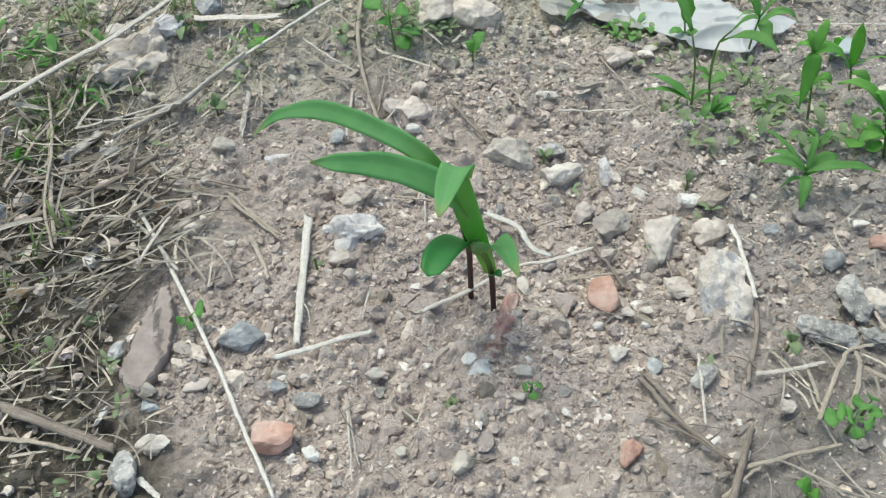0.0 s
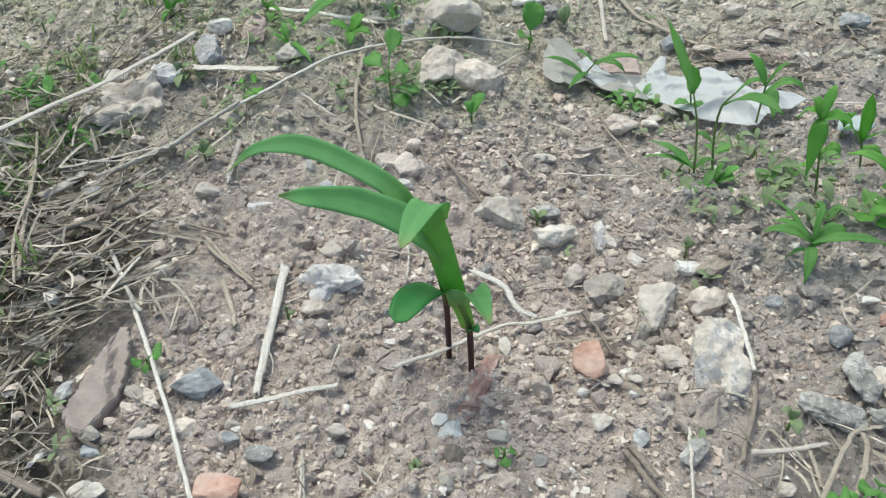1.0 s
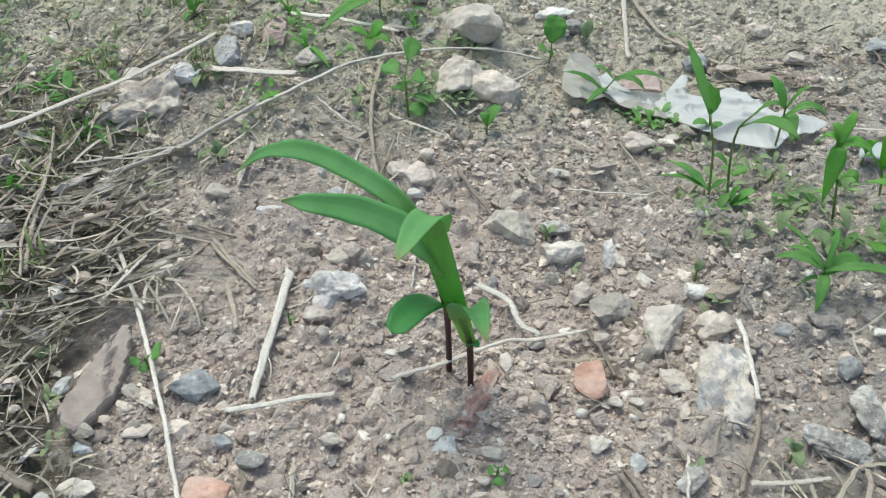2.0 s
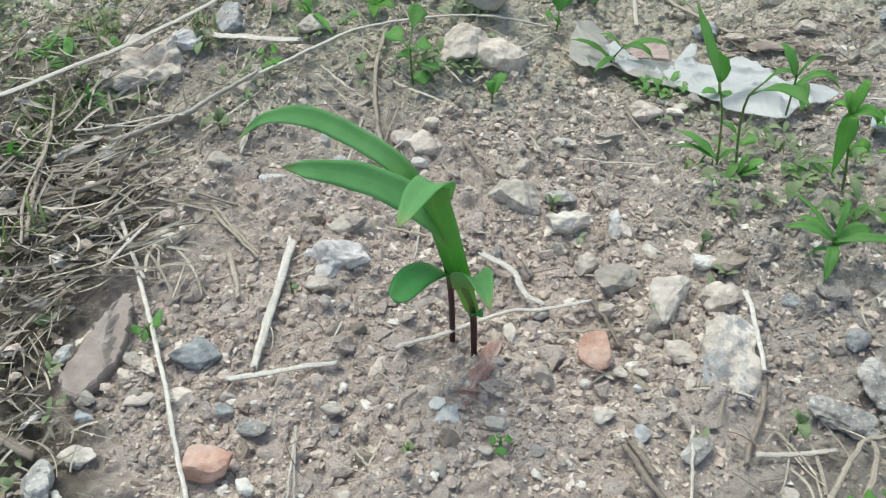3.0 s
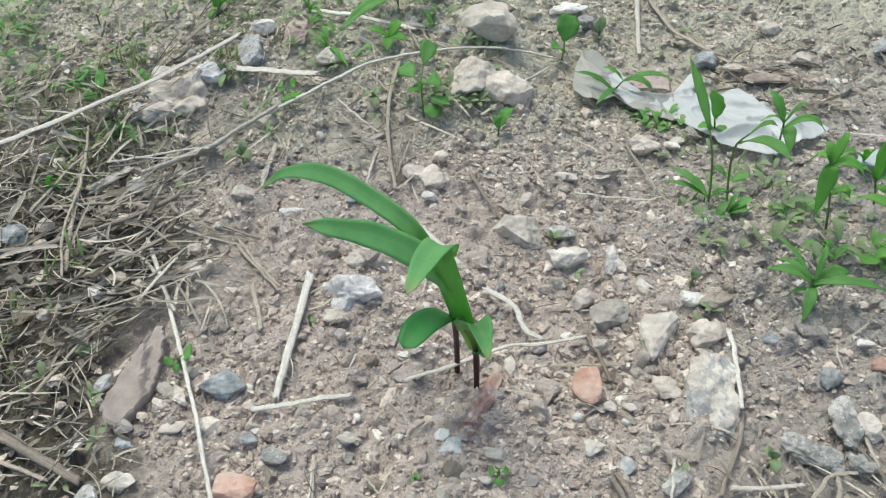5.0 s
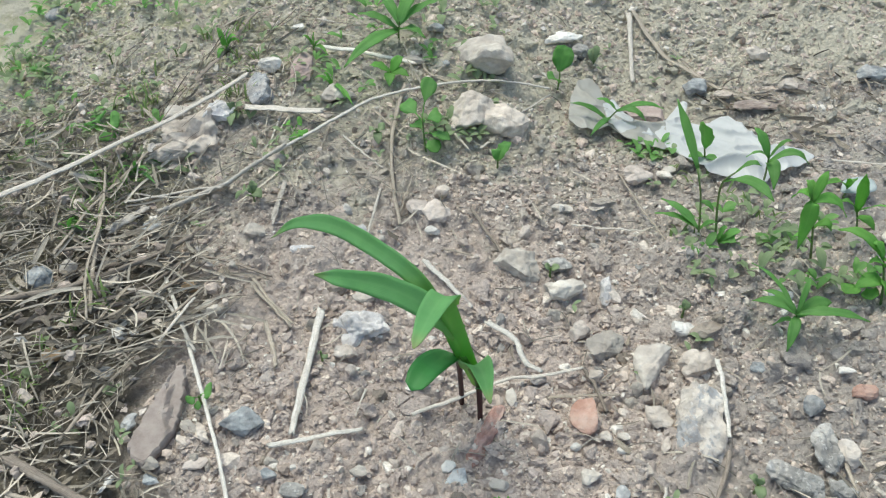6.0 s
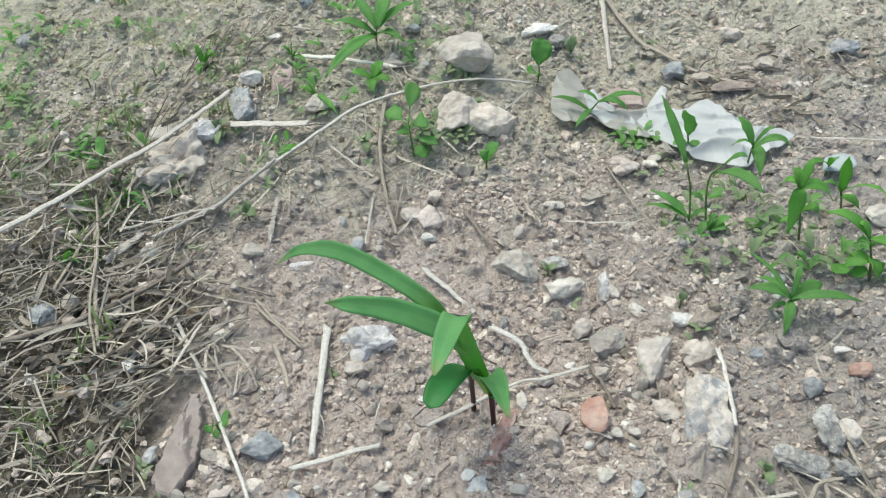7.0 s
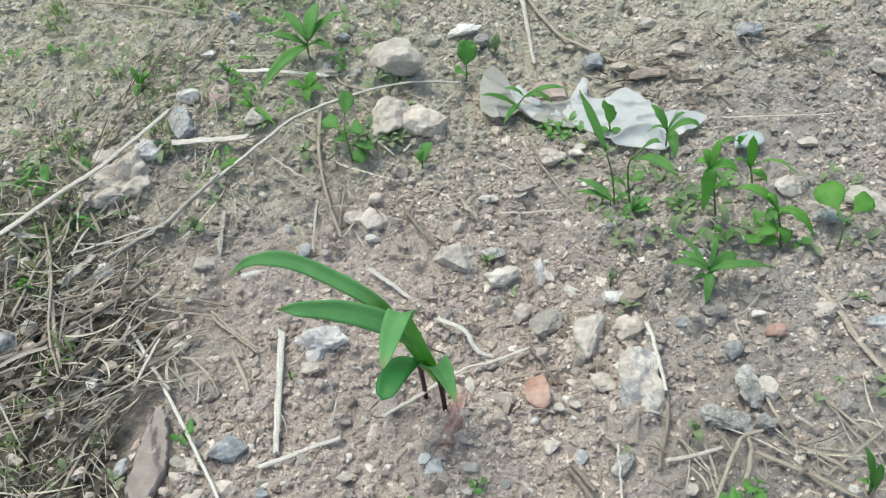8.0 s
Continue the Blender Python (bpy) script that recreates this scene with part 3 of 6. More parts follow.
stone(0.1721, 0.6759, -6, 0.0139, 0.0107, 0.0086, "pale", "small pale cream limestone piece half sunk in the soil", 429, 0.3)
stone(0.2242, 0.4420, -7, 0.0181, 0.0099, 0.0079, "blue", "small blue-grey broken stone half sunk in the soil", 436, 0.3)
stone(0.2830, 0.4438, -4, 0.0128, 0.0060, 0.0048, "white", "small bright white stone chip half sunk in the soil", 443, 0.3)
stone(0.0905, 0.3629, -2, 0.0073, 0.0063, 0.0050, "white", "small bright white stone chip half sunk in the soil", 450, 0.3)
stone(0.1110, 0.3736, -8, 0.0102, 0.0085, 0.0068, "pale", "small pale cream limestone piece half sunk in the soil", 457, 0.3)
stone(0.1232, 0.3742, -9, 0.0094, 0.0078, 0.0062, "pale", "small pale cream limestone piece half sunk in the soil", 464, 0.3)
stone(0.1226, 0.3636, -9, 0.0086, 0.0063, 0.0050, "white", "small bright white stone chip half sunk in the soil", 471, 0.3)
stone(0.0412, 0.3269, -1, 0.0133, 0.0080, 0.0064, "pale", "small pale cream limestone piece half sunk in the soil", 478, 0.3)
stone(0.1011, 0.3388, -2, 0.0140, 0.0129, 0.0103, "pale", "small pale cream limestone piece half sunk in the soil", 485, 0.45)
stone(0.1208, 0.3290, 48, 0.0125, 0.0105, 0.0032, "blue", "small blue-grey broken stone half sunk in the soil", 492, 0.3)
stone(0.1495, 0.3193, 55, 0.0230, 0.0117, 0.0094, "dark", "dark grey speckled granite chunk half sunk in the soil", 499, 0.3)
stone(-0.0014, 0.2853, 7, 0.0121, 0.0164, 0.0096, "grey", "small dull grey angular stone half sunk in the soil", 506, 0.5)
stone(0.0019, 0.2624, 5, 0.0155, 0.0146, 0.0117, "grey", "small dull grey angular stone half sunk in the soil", 513, 0.5)
stone(0.0441, 0.4017, 5, 0.0085, 0.0141, 0.0061, "pale", "small pale cream limestone piece half sunk in the soil", 520, 0.3)
stone(0.0293, 0.3665, 69, 0.0560, 0.0160, 0.0115, "bark", "rotten red-brown bark piece half buried beside the corn stem", 527, 0.42, name="bark_piece", facets=10, rough=0.5)
stone(-0.2605, 0.3885, 4, 0.0172, 0.0111, 0.0089, "blue", "small blue-grey broken stone half sunk in the soil", 534, 0.3)
stone(-0.3094, 0.4016, 7, 0.0174, 0.0121, 0.0097, "ochre", "small ochre yellow stone half sunk in the soil", 541, 0.3)
stone(-0.3380, 0.4931, -0, 0.0169, 0.0151, 0.0121, "blue", "small blue-grey broken stone half sunk in the soil", 548, 0.3)
stone(-0.2937, 0.4834, 25, 0.0162, 0.0141, 0.0113, "grey", "small dull grey angular stone half sunk in the soil", 555, 0.3)
stone(-0.2557, 0.5159, -11, 0.0174, 0.0094, 0.0075, "grey", "small dull grey angular stone half sunk in the soil", 562, 0.3)
stone(-0.1640, 0.3199, 2, 0.0164, 0.0101, 0.0040, "pink", "small pinkish brown stone half sunk in the soil", 569, 0.3)
stone(-0.1679, 0.3445, -40, 0.0200, 0.0088, 0.0070, "tan", "tan earthy stone half sunk in the soil", 576, 0.3)
stone(-0.1774, 0.3471, -28, 0.0164, 0.0084, 0.0067, "grey", "small dull grey angular stone half sunk in the soil", 583, 0.3)
stone(0.1048, 0.4266, 11, 0.0123, 0.0098, 0.0079, "tan", "small tan earthy stone half sunk in the soil", 590, 0.3)
stone(0.0627, 0.4191, -8, 0.0118, 0.0090, 0.0072, "pink", "small pinkish brown stone half sunk in the soil", 597, 0.3)
stone(-0.0329, 0.2697, -1, 0.0072, 0.0062, 0.0050, "grey", "small dull grey angular stone half sunk in the soil", 604, 0.3)
stone(0.1514, 0.3696, 71, 0.0115, 0.0074, 0.0059, "tan", "small tan earthy stone half sunk in the soil", 611, 0.3)
stone(0.2900, 0.5243, -6, 0.0135, 0.0099, 0.0079, "tan", "small tan earthy stone half sunk in the soil", 618, 0.3)
stone(0.1917, 0.2939, -8, 0.0093, 0.0094, 0.0075, "pale", "small pale cream limestone piece half sunk in the soil", 625, 0.3)
stone(0.1582, 0.2615, 32, 0.0129, 0.0078, 0.0062, "grey", "small dull grey angular stone half sunk in the soil", 632, 0.3)
stone(-0.0976, 0.5577, 0, 0.0115, 0.0175, 0.0057, "blue", "small blue-grey broken stone half sunk in the soil", 639, 0.3)
stone(-0.0338, 0.6148, -6, 0.0145, 0.0138, 0.0110, "tan", "small tan earthy stone half sunk in the soil", 646, 0.3)
stone(0.0361, 0.3076, -15, 0.0087, 0.0059, 0.0047, "pale", "small pale cream limestone piece half sunk in the soil", 653, 0.3)
stone(0.1376, 0.3474, 2, 0.0114, 0.0082, 0.0066, "pale", "small pale cream limestone piece half sunk in the soil", 660, 0.3)
stone(-0.0160, 0.8100, -8, 0.0740, 0.0560, 0.0480, "pale", "large pale limestone chunk with a broken white top", 61, 0.3, facets=14, rough=0.18)
stone(-0.0200, 0.7180, 62, 0.0540, 0.0430, 0.0360, "earth", "large tan earthy stone half sunk in the soil", 71, 0.3, facets=16)
stone(0.0150, 0.7180, 12, 0.0480, 0.0480, 0.0320, "earth", "large tan earthy stone half sunk in the soil", 73, 0.3, facets=16)
stone(0.0670, 0.8804, 12, 0.0433, 0.0200, 0.0120, "white", "large bright white stone chip half sunk in the soil", 688, 0.3)
stone(0.0874, 0.8646, -1, 0.0195, 0.0200, 0.0159, "dark", "small dark grey speckled granite chunk half sunk in the soil", 695, 0.3)
stone(-0.2290, 0.7600, -5, 0.0270, 0.0190, 0.0200, "white", "bright white stone chip half sunk in the soil", 702, 0.3)
stone(-0.2290, 0.7200, 104, 0.0480, 0.0270, 0.0240, "slate", "dark grey speckled stone half sunk in the soil", 709, 0.3)
stone(-0.1960, 0.7620, -78, 0.0420, 0.0230, 0.0160, "rose", "flat dusky red stone slab half sunk in the soil", 716, 0.3, name="stone_slab", blocky=True)
stone(-0.1516, 0.7258, -1, 0.0372, 0.0234, 0.0187, "pale", "large pale cream limestone piece half sunk in the soil", 723, 0.3)
stone(-0.2150, 0.8250, -4, 0.0150, 0.0095, 0.0076, "white", "small bright white stone chip half sunk in the soil", 730, 0.3)
stone(-0.1898, 0.8819, -3, 0.0173, 0.0159, 0.0127, "blue", "small blue-grey broken stone half sunk in the soil", 737, 0.3)
stone(0.2092, 0.8239, 3, 0.0255, 0.0208, 0.0166, "blue", "blue-grey broken stone half sunk in the soil", 744, 0.3)
stone(0.1573, 0.7840, -10, 0.0440, 0.0330, 0.0130, "rose", "flat dusky red stone lying between the plastic scraps", 751, 0.25, blocky=True)
stone(0.3518, 0.5848, 6, 0.0323, 0.0209, 0.0167, "pale", "pale cream limestone piece half sunk in the soil", 758, 0.3)
stone(0.4139, 0.5522, -57, 0.0519, 0.0289, 0.0144, "pale", "large pale cream limestone piece half sunk in the soil", 765, 0.3)
stone(0.3746, 0.5427, -30, 0.0312, 0.0172, 0.0138, "dark", "dark grey speckled granite chunk half sunk in the soil", 772, 0.3)
stone(0.1437, 0.6644, -7, 0.0281, 0.0206, 0.0164, "pink", "pinkish brown stone half sunk in the soil", 779, 0.3)
stone(0.1683, 0.6694, -16, 0.0158, 0.0108, 0.0087, "pale", "small pale cream limestone piece half sunk in the soil", 786, 0.3)
stone(0.3795, 0.8232, 0, 0.0330, 0.0214, 0.0171, "blue", "blue-grey broken stone half sunk in the soil", 793, 0.3)
stone(0.2911, 0.4266, -10, 0.0179, 0.0137, 0.0110, "brick", "small orange-red broken brick fragment half sunk in the soil", 800, 0.55, name="brick_fragment")
stone(0.3324, 0.4375, 2, 0.0197, 0.0164, 0.0132, "grey", "small dull grey angular stone half sunk in the soil", 807, 0.3)
stone(0.3683, 0.4211, -9, 0.0196, 0.0119, 0.0095, "blue", "small blue-grey broken stone half sunk in the soil", 814, 0.3)
stone(-0.1944, 0.6377, 10, 0.0245, 0.0178, 0.0142, "tan", "tan earthy stone half sunk in the soil", 821, 0.5)
stone(-0.0374, 0.5925, 4, 0.0170, 0.0152, 0.0122, "pink", "small pinkish brown stone half sunk in the soil", 828, 0.3)
stone(0.0782, 0.8548, 10, 0.0133, 0.0124, 0.0099, "tan", "small tan earthy stone half sunk in the soil", 835, 0.3)
stone(-0.0704, 0.8503, -24, 0.0207, 0.0133, 0.0106, "blue", "blue-grey broken stone half sunk in the soil", 842, 0.3)
stone(-0.0566, 0.7935, 9, 0.0171, 0.0105, 0.0084, "blue", "small blue-grey broken stone half sunk in the soil", 849, 0.3)
stone(-0.4921, 0.8254, 12, 0.0198, 0.0248, 0.0162, "blue", "blue-grey broken stone half sunk in the soil", 856, 0.3)
stone(0.2752, 0.8708, -10, 0.0251, 0.0161, 0.0129, "tan", "tan earthy stone half sunk in the soil", 870, 0.3)
stone(0.2996, 0.8126, -14, 0.0208, 0.0155, 0.0124, "tan", "tan earthy stone half sunk in the soil", 877, 0.3)
stone(0.3875, 0.6430, -22, 0.0204, 0.0135, 0.0108, "pink", "pinkish brown stone half sunk in the soil", 884, 0.3)
stone(0.2361, 0.8081, -16, 0.0183, 0.0120, 0.0096, "tan", "small tan earthy stone half sunk in the soil", 891, 0.3)
stone(0.4909, 0.7373, -6, 0.0220, 0.0256, 0.0188, "pale", "pale cream limestone piece half sunk in the soil", 898, 0.3)
stone(0.2458, 0.5106, 15, 0.0187, 0.0125, 0.0100, "blue", "small blue-grey broken stone half sunk in the soil", 905, 0.3)
stone(-0.0844, 0.7926, 5, 0.0242, 0.0105, 0.0084, "grey", "dull grey angular stone half sunk in the soil", 912, 0.3)
stone(0.2897, 0.7862, 3, 0.0985, 0.0194, 0.0048, "duff", "large rotten dark brown wood piece flat in the soil", 919, 0.6, name="wood_piece", blocky=True)
stone(0.1884, 0.4750, 26, 0.0289, 0.0148, 0.0118, "clod", "crumbly brown soil clod half sunk in the soil", 926, 0.3, name="soil_clod")
stone(0.1732, 0.4457, 8, 0.0207, 0.0160, 0.0128, "tan", "tan earthy stone half sunk in the soil", 933, 0.3)
stone(-0.2860, 0.6580, 70, 0.0800, 0.0680, 0.0400, "earth", "large pale tan earthy clod of stone half sunk in the soil", 89, 0.45, facets=30, rough=0.5)
stone(-0.3050, 0.6885, 27, 0.0299, 0.0221, 0.0120, "pale", "pale cream limestone piece half sunk in the soil", 947, 0.3, facets=14)
stone(-0.2620, 0.6880, -5, 0.0310, 0.0290, 0.0200, "granite", "pale lilac-grey granite chunk half sunk in the soil", 954, 0.3, facets=14)
stone(-0.1947, 0.3159, 2, 0.0142, 0.0107, 0.0086, "grey", "small dull grey angular stone half sunk in the soil", 961, 0.3)
stone(-0.1792, 0.3359, -22, 0.0131, 0.0076, 0.0060, "tan", "small tan earthy stone half sunk in the soil", 968, 0.3)
stone(-0.1881, 0.3033, -5, 0.0127, 0.0086, 0.0068, "blue", "small blue-grey broken stone half sunk in the soil", 975, 0.3)
stone(-0.2172, 0.2997, 78, 0.0094, 0.0055, 0.0044, "white", "small bright white stone chip half sunk in the soil", 982, 0.3)
stone(-0.3513, 0.4722, 6, 0.0226, 0.0236, 0.0138, "blue", "blue-grey broken stone half sunk in the soil", 989, -0.3, facets=10)
stone(-0.3350, 0.4903, 6, 0.0152, 0.0157, 0.0093, "grey", "small dull grey angular stone half sunk in the soil", 996, -0.4)
stone(-0.2933, 0.4791, -11, 0.0161, 0.0163, 0.0087, "grey", "small dull grey angular stone half sunk in the soil", 1003, -0.3)
stone(-0.2854, 0.5543, -3, 0.0231, 0.0166, 0.0100, "blue", "blue-grey broken stone half sunk in the soil", 1010, -0.1)
stone(-0.2592, 0.5259, -3, 0.0163, 0.0113, 0.0090, "pale", "small pale cream limestone piece half sunk in the soil", 1017, 0.3)
stone(-0.1994, 0.4573, 9, 0.0183, 0.0156, 0.0125, "pale", "small pale cream limestone piece half sunk in the soil", 1024, 0.3)


def flake(outline, lift, thick, tilt, kind, label, seed, name="stone_slab", ledge=0.35):
    """A flat broken piece over an outline (x, y), with a lower ledge along one side: lift and tilt of its upper face."""
    rng = np.random.RandomState(seed)
    o = np.asarray(outline, float)
    cx, cy = o.mean(0)
    edge = np.vstack([o, o[:1]])
    s = np.linspace(0, len(o), 73)[:-1]
    p = np.stack([np.interp(s, np.arange(len(o) + 1), edge[:, k]) for k in (0, 1)], -1) - (cx, cy)
    p += 0.0006 * rng.normal(size=p.shape)
    size = np.ptp(o, axis=0).max()
    rows = []
    for share, drop in ((0.93, 1.0), (1.0, 0.75), (1.02, 0.4), (0.99, 0.12), (0.94, 0.0), (0.8, 0.0), (0.62, 0.0), (0.42, 0.0), (0.2, 0.0), (0.02, 0.0)):
        q = p * share
        z = np.array([0.03 * thick * noise.fractal(Vector((a * 60, b * 60, seed)), 0.8, 2.1, 5) for a, b in q])
        step = np.clip((q[:, 0] + 0.32 * q[:, 1] - 0.0045 - 0.0015 * np.sin(q[:, 1] * 400)) / 0.003, 0, 1) * ledge * thick
        top = tilt[0] * q[:, 0] + tilt[1] * q[:, 1] + z - step
        rows.append(np.column_stack([q, top * (1 - drop) - drop * thick + drop * (tilt[0] * q[:, 0] + tilt[1] * q[:, 1])]))
    v = np.vstack([np.vstack([r, r[:1]]) for r in rows])
    ob = part(name, mesh_of(name, v, quads(len(rows), 73), False), STONE[kind])
    ob.location = (cx, cy, float(base_z(cx, cy)) + lift)
    return tagged(ob, label, "stone", "stones on the soil")


flake([(-0.198, 0.396), (-0.202, 0.394), (-0.206, 0.367), (-0.21, 0.343), (-0.212, 0.325), (-0.206, 0.315), (-0.196, 0.314), (-0.189, 0.333), (-0.186, 0.353), (-0.191, 0.378)], 0.011, 0.011, (-0.12, 0.05), "slab", "large flat brown stone slab leaning on dry grass", 14)


# ---------------------------------------------------------------- the soil round the stones
gx, gy = spread(-0.48, 0.50, 0.00145, 300), spread(0.20, 1.06, 0.00145, 300)
GX, GY = np.meshgrid(gx, gy)
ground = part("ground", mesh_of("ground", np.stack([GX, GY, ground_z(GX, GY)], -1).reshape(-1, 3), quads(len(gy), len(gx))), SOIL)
tagged(ground, "dry stony brown soil with crumbs and clods", "ground", kind="structure")


# ---------------------------------------------------------------- stalks and twigs
def smooth_line(points, steps):
    """Points evenly along a smooth curve through the given ones."""
    p = np.asarray(points, float)
    if len(p) == 2:
        return p[0] + (p[1] - p[0]) * np.linspace(0, 1, steps)[:, None]
    q = np.vstack([2 * p[0] - p[1], p, 2 * p[-1] - p[-2]])
    out = []
    for s in np.linspace(0, len(p) - 1 - 1e-6, steps):
        i, t = int(s), s - int(s)
        a, b, c, d = q[i : i + 4]
        out.append(0.5 * (2 * b + (c - a) * t + (2 * a - 5 * b + 4 * c - d) * t * t + (3 * b - a - 3 * c + d) * t**3))
    return np.array(out)


def tube(line, radii, sides=8, flat=1.0, rough=0.0, seed=0):
    """A closed tube along a line: places, faces and a map of round, along."""
    rng = np.random.RandomState(seed)
    line = np.asarray(line, float)
    n = len(line)
    way = np.gradient(line, axis=0)
    way /= np.linalg.norm(way, axis=1)[:, None] + 1e-12
    side = np.cross(way, (0.03, 0.02, 1.0))
    side /= np.linalg.norm(side, axis=1)[:, None] + 1e-12
    up = np.cross(side, way)
    a = np.linspace(0, 2 * math.pi, sides, endpoint=False)
    ridges = rng.uniform(-1, 1, sides) + 0.35 * rng.uniform(-1, 1, (n, sides))
    r = np.broadcast_to(radii, n)[:, None] * (1 + rough * ridges)
    ring = line[:, None] + side[:, None] * (np.cos(a) * r)[..., None] + up[:, None] * (np.sin(a) * r * flat)[..., None]
    if rough:
        for end in (0, -1):
            ring[end] += way[end] * (np.broadcast_to(radii, n)[end] * rng.uniform(-1.2, 1.2, sides))[:, None]
    v = np.vstack([ring.reshape(-1, 3), line[0], line[-1]])
    f = []
    for i in range(n - 1):
        for j in range(sides):
            k = (j + 1) % sides
            f.append((i * sides + j, i * sides + k, (i + 1) * sides + k, (i + 1) * sides + j))
    for j in range(sides):
        k = (j + 1) % sides
        f.append((n * sides, n * sides, k, j))
        f.append((n * sides + 1, n * sides + 1, (n - 1) * sides + j, (n - 1) * sides + k))
    uv = np.vstack([np.stack([np.tile(np.abs(np.linspace(-1, 1, sides)), n), np.repeat(np.linspace(0, 1, n), sides)], -1), [[0, 0], [0, 1]]])
    return v, f, uv


def tube_mesh(name, *args, **more):
    v, f, uv = tube(*args, **more)
    mesh = bpy.data.meshes.new(name)
    mesh.from_pydata([tuple(p) for p in v], [], [tuple(dict.fromkeys(q)) for q in f])
    layer = mesh.uv_layers.new(name="UVMap").data
    ids = np.empty(len(mesh.loops), np.int32)
    mesh.loops.foreach_get("vertex_index", ids)
    layer.foreach_set("uv", uv[ids].astype(np.float32).ravel())
    mesh.polygons.foreach_set("use_smooth", np.full(len(mesh.polygons), True))
    return mesh


def stalk(points, width, kind, label, seed, name="straw_stalk", flat=0.42, lift=0.0, taper=0.75):
    """A dry stalk lying along points (x, y) of the ground."""
    rng = np.random.RandomState(seed)
    line = smooth_line([(x, y, 0) for x, y in points], 16 + 12 * len(points))
    n = len(line)
    z = base_z(line[:, 0], line[:, 1]) + 0.002
    line[:, 2] = z + width * flat * 0.5 + lift + 0.0012 * np.convolve(rng.normal(size=n + 8), np.ones(9) / 9, "valid")
    line[:, :2] += 0.0005 * np.stack([np.convolve(rng.normal(size=n + 4), np.ones(5) / 5, "valid") for _ in range(2)], -1)
    r = width / 2 * np.linspace(1, taper, n) * (1 + 0.10 * np.convolve(rng.normal(size=n + 4), np.ones(5) / 5, "valid"))
    for k in rng.randint(2, n - 2, 2):
        r[k] *= 1.12
    ob = part(name, tube_mesh(name, line, r, 9, flat, 0.22, seed), STRAW[kind])
    return tagged(ob, label, "stalk", "dry stalks on the soil")


stalk([(-0.2470, 0.4865), (-0.2022, 0.4170), (-0.1505, 0.3283), (-0.1260, 0.2823), (-0.1007, 0.2382)], 0.0032, "white", "bleached white dry stalk lying on the soil", 300, lift=0.004)
stalk([(-0.1106, 0.4654), (-0.1086, 0.4180), (-0.1049, 0.3491)], 0.0067, "white", "thick bleached white dry stalk lying on the soil", 301)
stalk([(-0.1164, 0.3367), (-0.0906, 0.3458), (-0.0560, 0.3579)], 0.0043, "white", "thick bleached white dry stalk lying on the soil", 302, lift=0.003)
stalk([(-0.4553, 0.5177), (-0.4031, 0.5622), (-0.3790, 0.5859), (-0.3355, 0.6272), (-0.2907, 0.6602), (-0.2365, 0.7174)], 0.0065, "pale", "thick pale dry straw stalk lying on the soil", 303, lift=0.024)
stalk([(-0.2871, 0.5671), (-0.2300, 0.5945), (-0.2060, 0.6190), (-0.1840, 0.6440)], 0.0050, "pale", "thick pale dry stalk lying on the soil", 304, flat=0.8, lift=0.009)
stalk([(-0.1920, 0.6350), (-0.1517, 0.6769), (-0.1147, 0.7163), (-0.0696, 0.7421), (-0.0230, 0.7636), (0.0248, 0.7779), (0.0564, 0.7822)], 0.0042, "white", "bleached white dry stalk lying on the soil", 305, lift=0.008)
stalk([(-0.0873, 0.7490), (-0.0897, 0.6871), (-0.0808, 0.6274), (-0.0638, 0.5639)], 0.0038, "tan", "tan dry stalk lying on the soil", 306, lift=0.004)
stalk([(-0.1898, 0.7945), (-0.1444, 0.7941), (-0.0826, 0.7856)], 0.0062, "white", "thick bleached white dry stalk lying on the soil", 307)
stalk([(-0.2346, 0.6914), (-0.1593, 0.6928)], 0.0090, "pale", "flat pale splinter of dry wood lying on the soil", 308, name="wood_splinter", flat=0.16, lift=0.009, taper=0.9)
stalk([(-0.0370, 0.5292), (-0.0144, 0.5071), (0.0073, 0.4842)], 0.0050, "white", "thick bleached white dry stalk lying on the soil", 309)
stalk([(0.0215, 0.4680), (0.0430, 0.4524), (0.0487, 0.4396), (0.0545, 0.4298), (0.0642, 0.4243)], 0.0046, "white", "thick bleached white dry stalk lying on the soil", 310, lift=0.003)
stalk([(-0.0230, 0.3742), (0.0030, 0.3937), (0.0306, 0.4108), (0.0629, 0.4193), (0.0944, 0.4299)], 0.0036, "pale", "pale dry straw stalk lying on the soil", 311, lift=0.004)
stalk([(0.0704, 0.4023), (0.0933, 0.4067), (0.1216, 0.4105)], 0.0027, "tan", "tan dry stalk lying on the soil", 312)
stalk([(0.0940, 0.4340), (0.1035, 0.4169), (0.1117, 0.3938)], 0.0032, "brown", "thin brown twig lying on the soil", 313, name="twig", flat=0.8)
stalk([(0.1891, 0.4386), (0.1912, 0.4146), (0.1902, 0.3714)], 0.0031, "white", "bleached white dry stalk lying on the soil", 314, lift=0.012)
stalk([(0.1936, 0.3789), (0.1887, 0.3535), (0.1727, 0.3118)], 0.0034, "brown", "thin brown twig lying on the soil", 315, name="twig", flat=0.8)
stalk([(0.1481, 0.3341), (0.1457, 0.3132), (0.1414, 0.2826)], 0.0020, "pale", "pale dry straw stalk lying on the soil", 316, lift=0.003)
stalk([(0.1791, 0.3180), (0.2003, 0.3207), (0.2218, 0.3245)], 0.0041, "pale", "thick pale dry straw stalk lying on the soil", 317)
stalk([(0.2032, 0.2810), (0.2253, 0.3163), (0.2371, 0.3299), (0.2503, 0.3320)], 0.0032, "tan", "tan dry stalk lying on the soil", 318, lift=0.006)
